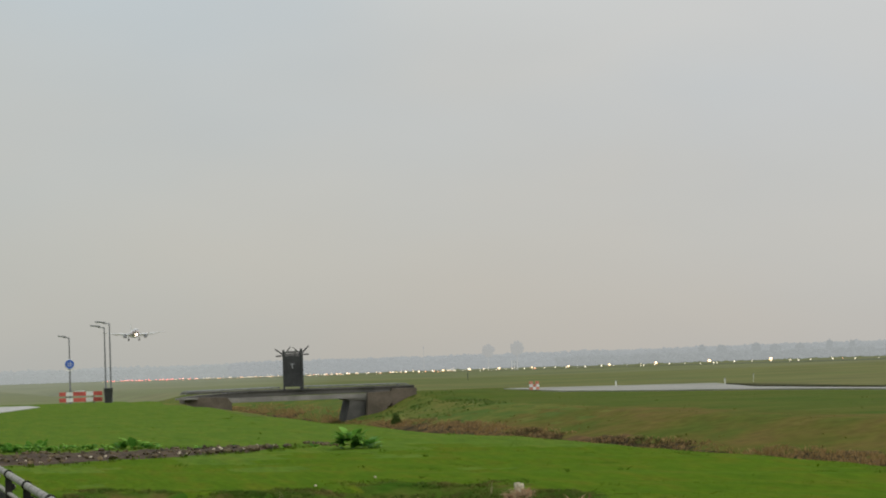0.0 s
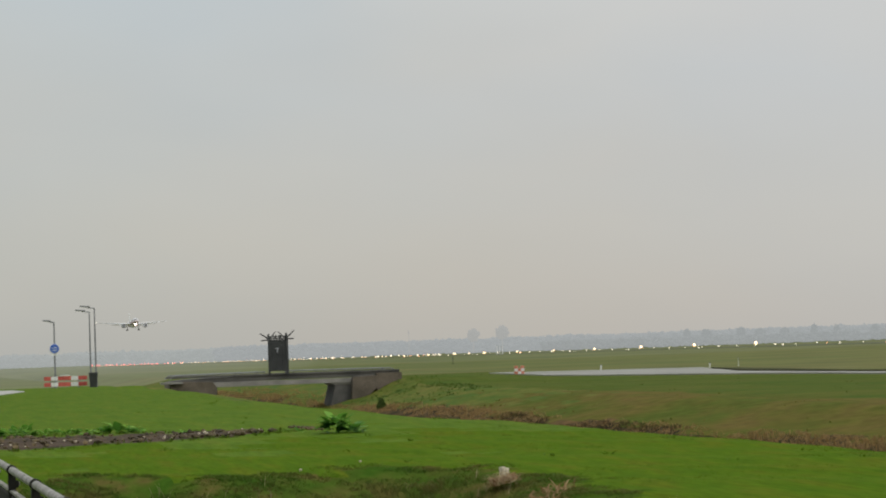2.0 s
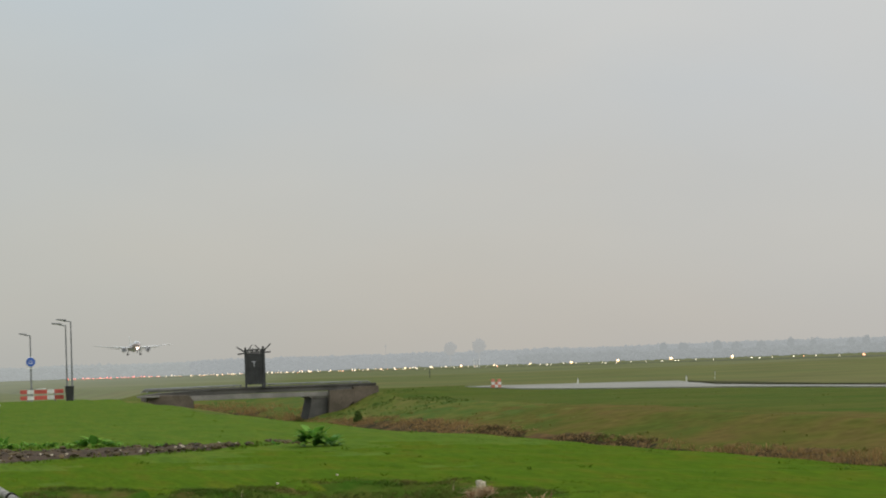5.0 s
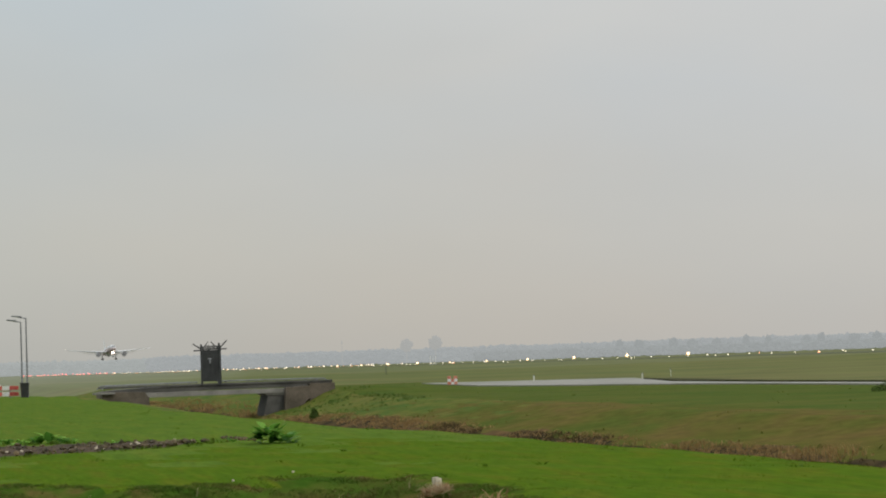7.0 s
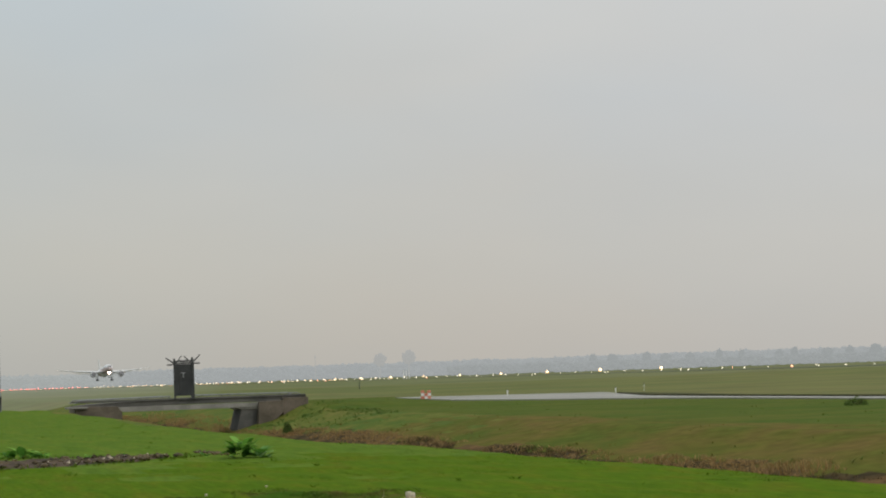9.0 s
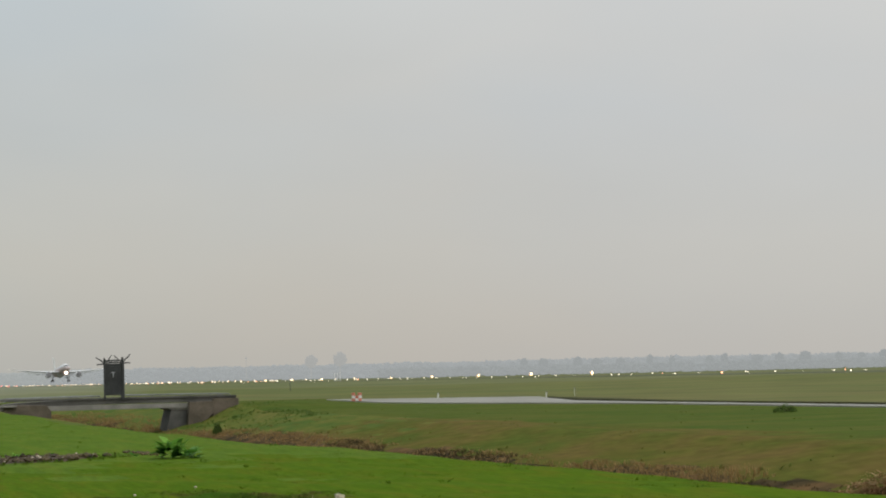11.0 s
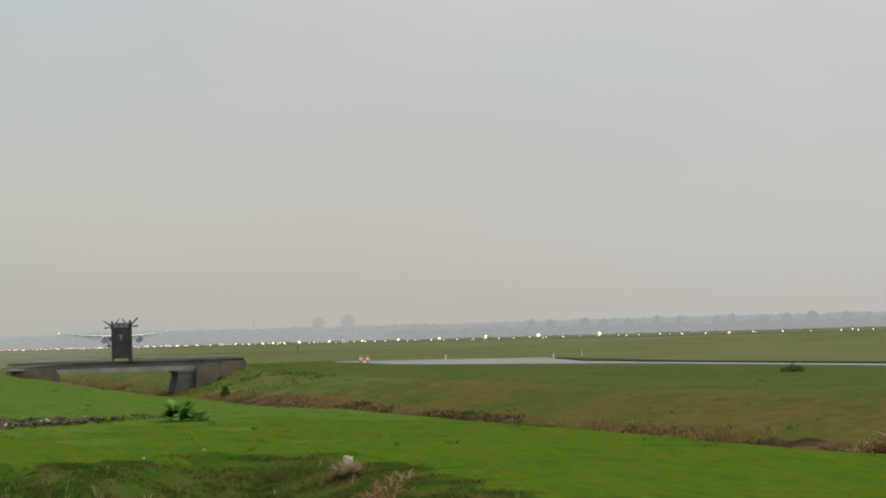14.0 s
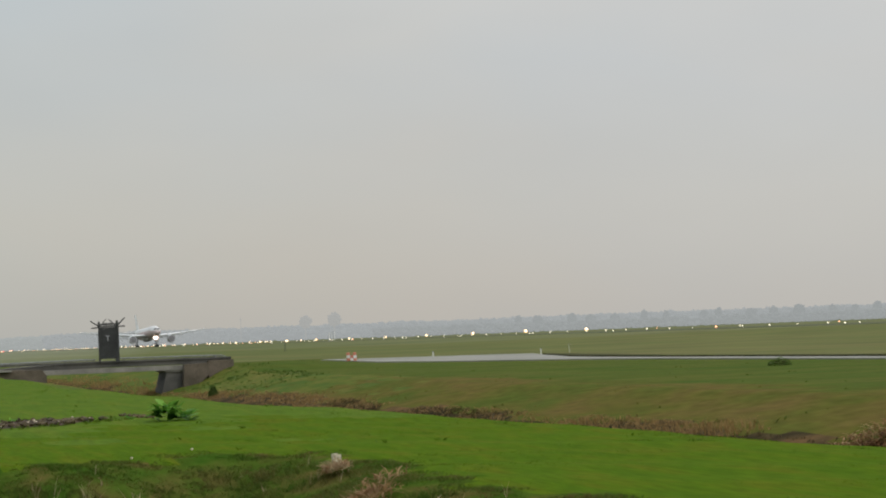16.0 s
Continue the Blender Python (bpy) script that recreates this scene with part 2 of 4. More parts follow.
M_pole = mat("dull_pole", (0.16, 0.165, 0.17), (0.24, 0.245, 0.25), 2.0, 0.5, 0.3, bump=0.05)
M_black = mat("black_gate_paint", (0.018, 0.02, 0.02), (0.035, 0.037, 0.036), 1.5, 0.6, 0, bump=0.1)
M_bin = mat("black_plastic", (0.02, 0.02, 0.021), (0.035, 0.035, 0.036), 3, 0.5, 0)
M_red = mat("faded_red", (0.42, 0.06, 0.045), (0.55, 0.10, 0.075), 2, 0.55)
M_white = mat("dull_white", (0.6, 0.6, 0.58), (0.75, 0.75, 0.72), 2, 0.5)
M_blue = mat("sign_blue", (0.02, 0.09, 0.42), (0.03, 0.12, 0.5), 4, 0.4)
M_tube = mat("lichen_tube", (0.16, 0.15, 0.13), (0.34, 0.32, 0.28), 6, 0.6, 0.2, fine=40, bump=0.3)
M_panel = mat("dark_fence_panel", (0.014, 0.014, 0.012), (0.034, 0.031, 0.027), 2, 0.8, fine=14, spec=0.1)
M_skin = mat("aircraft_white", (0.62, 0.62, 0.62), (0.70, 0.70, 0.70), 0.2, 0.4, 0, bump=0)
# Fin, wing and nacelle tones are raised: distance haze put into their paint.
M_fin = mat("hazed_fin", (0.84, 0.84, 0.83), (0.88, 0.88, 0.87), 0.2, 0.5, 0, bump=0)
M_wing = mat("hazed_wing_grey", (0.76, 0.77, 0.78), (0.82, 0.83, 0.84), 0.2, 0.4, 0, bump=0)
M_nacelle = mat("hazed_nacelle_grey", (0.60, 0.61, 0.62), (0.67, 0.68, 0.69), 0.4, 0.4, 0.0, bump=0)
M_fan = mat("fan_grey", (0.18, 0.18, 0.19), (0.26, 0.26, 0.27), 2, 0.5, 0.0, bump=0)
M_belly = mat("aircraft_belly", (0.50, 0.40, 0.39), (0.56, 0.46, 0.45), 0.3, 0.4, 0, bump=0)
M_tyre = mat("tyre_rubber", (0.03, 0.03, 0.03), (0.05, 0.05, 0.05), 3, 0.8, bump=0)
M_glassdark = mat("cockpit_glass", (0.02, 0.025, 0.03), (0.03, 0.035, 0.04), 2, 0.1, 0, bump=0)
M_lamp_w = mat("warm_white_lamp", (0.9, 0.9, 0.8), (1, 1, 0.9), 1, 0.4, 0, 0, emit=((1.0, 0.72, 0.40), 3.4))
M_lamp_d = mat("dim_white_lamp", (0.9, 0.9, 0.8), (1, 1, 0.9), 1, 0.4, 0, 0, emit=((1.0, 0.84, 0.62), 2.4))
M_lamp_r = mat("red_lamp", (0.9, 0.2, 0.1), (1, 0.2, 0.1), 1, 0.4, 0, 0, emit=((1.0, 0.22, 0.20), 2.6))
M_lamp_o = mat("orange_lamp", (0.9, 0.5, 0.3), (1, 0.5, 0.3), 1, 0.4, 0, 0, emit=((1.0, 0.42, 0.22), 2.6))
# Weak pink emission for the glare around the landing light.
M_flare = mat("rosy_lamp_glare", (1, 0.8, 0.75), (1, 0.85, 0.8), 1, 0.3, 0, 0, emit=((1.0, 0.66, 0.56), 0.95))
# Emissions that paint the coloured fringe of glare round runway lamps.
M_amber = mat("amber_lamp_halo", (0.9, 0.6, 0.35), (1, 0.65, 0.4), 1, 0.4, 0, 0, emit=((1.0, 0.60, 0.30), 0.95))
M_rose = mat("rose_lamp_halo", (0.9, 0.3, 0.25), (1, 0.3, 0.25), 1, 0.4, 0, 0, emit=((1.0, 0.20, 0.17), 0.9))
M_marker = mat("faded_orange_red", (0.50, 0.16, 0.10), (0.60, 0.22, 0.14), 3, 0.6)
M_landing = mat("landing_lamp", (1, 0.95, 0.85), (1, 0.95, 0.85), 1, 0.3, 0, 0, emit=((1.0, 0.86, 0.70), 7.0))
# Backdrop tones: each emission colour is the haze in front of it.
M_wood_far = haze_glow("misty_woodland", (0.012, 0.014, 0.013), (0.02, 0.022, 0.02), (0.336, 0.354, 0.358), 1.0, 0.01)
M_wood_mid = haze_glow("misty_copse", (0.012, 0.014, 0.012), (0.02, 0.022, 0.02), (0.306, 0.323, 0.324), 1.0, 0.02)
M_tree_far = haze_glow("misty_tree", (0.012, 0.014, 0.012), (0.02, 0.022, 0.02), (0.375, 0.378, 0.366), 1.0, 0.05)
M_wood_faint = haze_glow("faint_woodland", (0.012, 0.014, 0.013), (0.02, 0.022, 0.02), (0.352, 0.372, 0.366), 1.0, 0.01)
M_house_far = haze_glow("misty_house", (0.02, 0.02, 0.02), (0.03, 0.03, 0.03), (0.325, 0.345, 0.35), 1.0, 0.05)


# ---- mesh helpers ----
def mesh_from(name, verts, faces, *mats):
    me = bpy.data.meshes.new(name)
    me.from_pydata([tuple(v) for v in verts], [], [tuple(f) for f in faces])
    for m in mats:
        me.materials.append(m)
    return me


def part(name, bm, material, parent=None, label="", smooth=False):
    me = bpy.data.meshes.new(name)
    if smooth:
        for f in bm.faces:
            f.smooth = True
    bm.to_mesh(me)
    bm.free()
    me.materials.append(material)
    ob = new(name, me)
    if parent:
        ob.parent = parent
    if label:
        tagged(ob, label)
    return ob


def box(bm, x0, x1, y0, y1, z0, z1, bevel=0.0):
    r = bmesh.ops.create_cube(bm, size=1.0)
    vs = r["verts"]
    bmesh.ops.scale(bm, vec=(x1 - x0, y1 - y0, z1 - z0), verts=vs)
    bmesh.ops.translate(bm, vec=((x0 + x1) / 2, (y0 + y1) / 2, (z0 + z1) / 2), verts=vs)
    if bevel:
        es = list({e for v in vs for e in v.link_edges})
        bmesh.ops.bevel(bm, geom=es, offset=bevel, segments=2, affect="EDGES", profile=0.6)
    return bm


def boxm(x0, x1, y0, y1, z0, z1, bevel=0.0):
    return box(bmesh.new(), x0, x1, y0, y1, z0, z1, bevel)


def rod(bm, a, b, r0, r1=None, seg=10):
    """A round bar from a to b."""
    a, b = Vector(a), Vector(b)
    d = b - a
    m = Matrix.Translation((a + b) / 2) @ d.to_track_quat("Z", "Y").to_matrix().to_4x4()
    bmesh.ops.create_cone(bm, cap_ends=True, segments=seg, radius1=r0, radius2=r0 if r1 is None else r1, depth=d.length, matrix=m)
    return bm


def rodm(a, b, r0, r1=None, seg=10):
    return rod(bmesh.new(), a, b, r0, r1, seg)


def lathe(points, seg=24, axis="Y"):
    """A body of revolution from (along, radius, rise) rows."""
    bm = bmesh.new()
    rings = []
    for s, r, dz in points:
        ring = []
        for k in range(seg):
            a = 2 * math.pi * k / seg
            u, v = r * math.cos(a), r * math.sin(a)
            ring.append(bm.verts.new((u, s, v + dz) if axis == "Y" else (u, v, s)))
        rings.append(ring)
    for a, b in zip(rings, rings[1:]):
        for k in range(seg):
            bm.faces.new((a[k], a[(k + 1) % seg], b[(k + 1) % seg], b[k]))
    for ring in (rings[0], rings[-1]):
        bm.faces.new(ring)
    bmesh.ops.recalc_face_normals(bm, faces=bm.faces[:])
    return bm


def thing(name, label, category, at=(0, 0, 0), group=""):
    ob = new(name)
    ob.location = at
    return tagged(ob, label, category, group)


def sm(a, b, v):
    t = np.clip((v - a) / (b - a), 0, 1)
    return t * t * (3 - 2 * t)


def wob(x, y, f, seed=0.0):
    return (np.sin(x * f + 1.7 * seed) * np.cos(y * f * 0.83 + seed) + 0.5 * np.sin(x * f * 2.3 + y * f * 1.9 + seed * 3)) / 1.5


def crest(y):
    return 13.3 + 0.75 * (1 - sm(48, 62, y)) + 0.35 * np.sin(y * 0.11) + 0.15 * np.sin(y * 0.37) + 1.2 * sm(95, 130, y) - 0.6 * sm(50, 65, y) * (1 - sm(75, 90, y))


def hollow(x, y, rag=1.0):
    """How far inside the rough hollow in front of the lawn, in metres (negative: on the lawn)."""
    e1 = 32.9 + 0.7 * np.sin(x * 1.3) + rag * (0.5 * np.sin(x * 3.1) + 0.35 * np.sin(x * 7.3 + y)) + 1.8 * np.exp(-((x - 3) / 1.2) ** 2) - y
    e2 = 7.75 + 0.25 * np.sin(y * 0.7) - x
    return np.minimum(e1, e2 * 1.6)


def height(x, y):
    """Ground height."""
    x, y = np.asarray(x, float), np.asarray(y, float)
    c = crest(y)
    cut = 1.3 * sm(138, 156, y) * (1 - sm(170, 184, y)) * sm(9.5, 12.5, x - c)
    dip = np.interp(x - c - cut, [-1.5, 0, 2.5, 9.5, 12.0, 13.0, 14.2, 18.5, 22], [0, -0.06, -0.5, -2.15, -2.25, -1.85, -1.5, -0.66, -0.6])
    far = 1 - sm(420, 700, y)
    near = sm(-60, -30, y)
    slope = np.clip(0.62 - 0.0011 * np.maximum(y, 300), -2.3, 0.4)
    out = np.maximum(1 - far, sm(110, 200, x))
    z = dip * far * near * (1 - out) + slope * out - 0.5 * sm(275, 330, x)
    z = z - 0.06 * sm(33, 45, x) * far
    z = z + 0.62 * np.exp(-((y - 163) / 8.0) ** 2) * sm(30.6, 33.2, x) * (1 - sm(35, 47, x))
    z = z + 0.32 * np.exp(-((x - 16.0) / 2.4) ** 2 - ((y - 152) / 5.0) ** 2)
    h = hollow(x, y, 0.0)
    z = z - 1.25 * sm(0.0, 6.0, h) * sm(0.9, 1.5, x) * sm(2, 6, y) * (x < 9)
    z = z + 0.03 * wob(x, y, 0.9) * (np.abs(x) < 40) * (1 - 0.88 * sm(45, 70, y)) + 0.035 * wob(x, y, 0.23, 2.0) * sm(30, 34, x) * (1 - sm(46, 50, x))
    return z


# ---- ground ----
def ground():
    xs = np.unique(np.concatenate([[-5000, -3000, -1500, -800, -400, -200, -100, -60], np.arange(-40, 0, 2.0), np.arange(0, 36, 0.4),
                                   np.arange(36, 80, 2.0), np.arange(80, 300, 10.0), [350, 450, 600, 800, 1200, 2000, 3000, 5000]]))
    ys = np.unique(np.concatenate([[-3000, -800, -200, -60], np.arange(-40, 0, 5.0), np.arange(0, 60, 0.4), np.arange(60, 240, 1.5),
                                   np.arange(240, 700, 12.0), [750, 850, 1000, 1300, 1700, 2200, 3000, 4000, 5000]]))
    gx, gy = np.meshgrid(xs, ys)
    gz = height(gx, gy)
    nx, ny = len(xs), len(ys)
    verts = np.stack([gx, gy, gz], -1).reshape(-1, 3)
    i = np.arange(nx * ny).reshape(ny, nx)
    faces = np.stack([i[:-1, :-1], i[:-1, 1:], i[1:, 1:], i[1:, :-1]], -1).reshape(-1, 4)
    me = bpy.data.meshes.new("ground")
    me.from_pydata(verts.tolist(), [], faces.tolist())
    for m in (M_lawn, M_rough, M_bank, M_field, M_mud, M_meadow, M_tussock, M_field_far, M_lawn_near):
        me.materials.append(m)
    cx, cy = (xs[:-1] + xs[1:]) / 2, (ys[:-1] + ys[1:]) / 2
    fx, fy = np.meshgrid(cx, cy)
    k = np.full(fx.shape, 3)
    k[(fx < crest(fy) + 0.6) & (fy < 171 + 2 * np.sin(fx * 0.5))] = 0
    k[(k == 0) & (fy < 47 + 5 * np.sin(fx * 1.9) + 7 * wob(fx, fy, 1.3, 4) - 0.3 * fx)] = 8
    k[(k == 0) & (fx > 8.6 + 0.5 * np.sin(fy * 0.9)) & (fy < 46 + 3 * wob(fx, fy, 1.1, 2))] = 8
    d = fx - crest(fy)
    k[(d >= 0.6) & (d < 8.5) & (fy < 171)] = 2
    mud = 13.75 + 0.35 * np.sin(fy * 0.31) + 0.25 * np.sin(fy * 0.9)
    k[(d >= 8.5) & (d < mud) & (fy < 300)] = 4
    k[(d >= mud) & (d < 19.5) & (fy < 300)] = 2
    k[(d >= 19.5) & (fx < 58) & (fy < 238)] = 5
    edge = 0.5 * np.sin(fy * 0.23) + 0.4 * np.sin(fy * 0.61 + 1) + 0.3 * np.sin(fy * 1.7)
    k[(d >= mud) & (fx < 34.3 + edge * 0.5) & (fy < 122 + 9 * edge + 12 * wob(fx, fy, 0.8, 3) + 6 * np.sin(fx * 5.1 + fy * 3.7))] = 6
    foot = 14.15 + 0.35 * np.sin(fy * 0.21) + 0.3 * np.sin(fy * 0.53 + 2) + 0.2 * np.sin(fy * 1.3)
    k[(d >= 8.5) & (d < foot) & (fy < 140)] = 4
    # beyond this the ground takes the field colour with haze painted in
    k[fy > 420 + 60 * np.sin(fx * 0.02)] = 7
    k[(hollow(fx, fy) > 0.35 * wob(fx, fy, 2.3, 5) + 0.25 * np.sin(fx * 9.1 + fy * 5.3)) & (fx > 0.9) & (fx < 9)] = 1
    me.polygons.foreach_set("material_index", k.ravel().astype(np.int32))
    me.polygons.foreach_set("use_smooth", np.ones(k.size, bool))
    return tagged(new("ground", me), "flat green polder meadow with mown lawn and ditch banks", "ground", kind="structure")


ground()


def slab(name, poly, z, thick, material, label, category="road"):
    bm = bmesh.new()
    f = bm.faces.new([bm.verts.new((x, y, z)) for x, y in poly])
    r = bmesh.ops.extrude_face_region(bm, geom=[f])
    bmesh.ops.translate(bm, vec=(0, 0, -thick), verts=[v for v in r["geom"] if isinstance(v, bmesh.types.BMVert)])
    bmesh.ops.recalc_face_normals(bm, faces=bm.faces[:])
    return tagged(part(name, bm, material), label, category, kind="structure")


slab("water", [(20.6, -60), (27.8, -60), (28.8, 600), (20.6, 600)], -2.06, 0.05,
     mat("still_water", (0.02, 0.025, 0.02), (0.03, 0.035, 0.028), 0.5, 0.06, 0, bump=0.03), "still grey ditch water between grass banks", "water")
slab("road", [(57.2, -100), (59.6, -100), (59.6, 150), (60.4, 170), (68.7, 203), (54.2, 222), (50.4, 187), (52.6, 170), (55.6, 158), (57.2, 146)], -0.585, 0.3, M_asphalt,
     "wet pale service road beside the field")


def runway():
    ys = [-600, -100, 200, 290] + list(range(340, 2480, 60))
    bm = bmesh.new()
    last = None
    for y in ys:
        zs = [float(height(x, y)) + 0.04 for x in (199, 228, 257)]
        row = [bm.verts.new(v) for v in ((199, y, zs[0] - 0.3), (199, y, zs[0]), (228, y, zs[1] + 0.1), (257, y, zs[2]), (257, y, zs[2] - 0.3))]
        if last:
            for i in range(4):
                bm.faces.new((last[i], row[i], row[i + 1], last[i + 1]))
        last = row
    bmesh.ops.recalc_face_normals(bm, faces=bm.faces[:])
    tagged(part("runway", bm, M_runway), "long grey asphalt runway with edge lights", "runway", kind="structure")


runway()
slab("path", [(-12, 108), (4.4, 129), (7.5, 149), (7.2, 158), (-12, 166)], 0.03, 0.2, M_pave, "pale paved path beside the lawn", "path")
slab("verge", [(59.65, -100), (60.7, -100), (60.7, 150), (66.2, 193), (65.2, 190), (60.5, 169), (59.65, 150)], -0.50, 0.4, M_edge, "dark raised verge along the service road", "verge")


# ---- grass and reeds ----
def scatter(name, x, y, h, w, material, label, lean=0.5, z=None, per=3, category="grass"):
    """Blades rooted at the given places."""
    rng = np.random.default_rng(len(name) * 7 + len(x))
    x, y = np.repeat(x, per), np.repeat(y, per)
    h, w = np.repeat(np.broadcast_to(h, len(x) // per), per), np.repeat(np.broadcast_to(w, len(x) // per), per)
    x, y = x + rng.normal(0, 0.5, len(x)) * w * 3, y + rng.normal(0, 0.5, len(x)) * w * 3
    zz = height(x, y) - 0.02 if z is None else np.repeat(z, per)
    b = rng.uniform(0, 2 * np.pi, len(x))
    a = b + np.pi / 2 + rng.normal(0, 0.35, len(x))
    hh = h * rng.uniform(0.6, 1.25, len(x))
    ln = lean * rng.uniform(0.5, 1, len(x)) * hh
    dx, dy = np.cos(a) * w / 2, np.sin(a) * w / 2
    lx, ly = np.cos(b) * ln, np.sin(b) * ln
    p = np.stack([np.stack([x - dx, y - dy, zz], -1), np.stack([x + dx, y + dy, zz], -1),
                  np.stack([x + dx * 0.8 + lx * 0.35, y + dy * 0.8 + ly * 0.35, zz + hh * 0.6], -1),
                  np.stack([x - dx * 0.8 + lx * 0.35, y - dy * 0.8 + ly * 0.35, zz + hh * 0.6], -1),
                  np.stack([x + lx, y + ly, zz + hh], -1)], 1).reshape(-1, 3)
    i = np.arange(len(x)) * 5
    me = bpy.data.meshes.new(name)
    n = len(x)
    me.vertices.add(5 * n)
    me.vertices.foreach_set("co", p.astype(np.float32).ravel())
    me.loops.add(7 * n)
    me.polygons.add(2 * n)
    loops = np.stack([i, i + 1, i + 2, i + 3, i + 3, i + 2, i + 4], -1).ravel()
    me.loops.foreach_set("vertex_index", loops.astype(np.int32))
    start = np.stack([np.arange(n) * 7, np.arange(n) * 7 + 4], -1).ravel()
    me.polygons.foreach_set("loop_start", start.astype(np.int32))
    me.update(calc_edges=True)
    me.validate()
    me.materials.append(material)
    return tagged(new(name, me), label, category, kind="stuff")


R = np.random.default_rng(5)


def rnd(n, x0, x1, y0, y1):
    return R.uniform(x0, x1, n), R.uniform(y0, y1, n)


def lawn():
    x, y = rnd(45000, -1, 15, 20, 130)
    y = 20 + (y - 20) ** 1.6 / 110 ** 0.6
    k = (hollow(x, y) < R.uniform(-0.3, 1.1, len(x))) & (x < crest(y) + 0.5) & (x > 0.02 * y)
    x, y = x[k], y[k]
    # near blades take the darker copy, vignetting included in their tone
    k = (y < 47 + 7 * wob(x, y, 1.3, 4) - 0.3 * x + R.normal(0, 7, len(x))) | ((x > 8.6) & (y < 46 + R.normal(0, 2, len(x))))
    scatter("worn_lawn_grass", x[k], y[k], 0.022 + 0.009 * wob(x[k], y[k], 0.8), 0.014 + y[k] * 0.0003, M_near_blade, "darkened olive green grass of the near lawn", 2.4, per=3)
    x, y = x[~k], y[~k]
    scatter("lawn_grass", x, y, 0.022 + 0.007 * wob(x, y, 0.8), 0.014 + y * 0.0003, M_lawn_blade, "short bright green mown grass of the lawn", 2.6, per=3)
    x, y = rnd(46, 1, 13.5, 24, 110)
    k = hollow(x, y) < -0.3
    scatter("lawn_weeds", x[k], y[k], 0.07, 0.04, M_weed_blade, "darker weed tufts growing in the mown lawn", 2.4, per=4)
    cx, cy = rnd(34, 7.6, 14, 25, 50)
    x, y = np.repeat(cx, 26), np.repeat(cy, 26)
    x, y = x + R.normal(0, 0.07, len(x)), y + R.normal(0, 0.25, len(y))
    k = (hollow(x, y) < -0.3) & (x < crest(y) - 0.3)
    scatter("lawn_clumps", x[k], y[k], 0.035, 0.014, M_fringe_blade, "coarser dark clumps of grass in the lawn", 1.8, per=2)
    x, y = rnd(3000, 0.9, 8.6, 26, 36)
    h = hollow(x, y)
    k = (h > -1.1) & (h < 0.9) & (wob(x, y, 1.7, 3) > -0.35)
    scatter("fringe_grass", x[k], y[k], 0.034 + 0.02 * wob(x[k], y[k], 2.1, 6), 0.014, M_fringe_blade, "longer unmown grass where the lawn meets the hollow", 1.4, per=4)
    x, y = rnd(800, 0.6, 8.2, 45.8, 56.5)
    s = np.clip((x - 0.2) / 7.6, 0, 1)
    lo, hi = 46.3 + 4.2 * s ** 2, 57.0 - 4.6 * s
    k = (np.abs(y - lo) < 0.45) | (np.abs(y - hi) < 0.6)
    scatter("bed_edge_grass", x[k], y[k], 0.085, 0.024, M_fringe_blade, "uneven grass growing over the soil bed's edges", 1.2, per=5)


def rough():
    x, y = rnd(42000, 0.9, 9, 17, 37)
    k = (hollow(x, y) > -0.25) & (hollow(x, y) < 14)
    x, y = x[k], y[k]
    scatter("rough_grass", x, y, 0.03 + 0.05 * np.clip(hollow(x, y) / 3, 0, 1) + 0.035 * wob(x, y, 1.9, 1) + 0.02 * wob(x, y, 4.3, 2), 0.013, M_rough_blade, "dark tangled rough grass on the hollow's slope", 1.7, per=4)
    x, y = rnd(160, 1.2, 7.6, 21, 33)
    k = (hollow(x, y) > 0.4) & (wob(x, y, 1.1, 4) > 0.15)
    u = R.integers(0, 5, 34)
    sx, sy = np.array([2.65, 3.2, 3.85, 4.35, 5.0])[u] + R.normal(0, 0.10, 34), np.array([32.0, 31.7, 31.1, 30.7, 30.5])[u] + R.normal(0, 0.2, 34)
    scatter("dry_stalks", sx, sy, 0.25, 0.006, M_straw, "tall pale seeding grass stalks in the hollow", 0.7, per=3)
    scatter("straw_stalks", x[k], y[k], 0.15, 0.006, M_straw, "pale dead straw stalks in rough grass", 0.8, per=4)


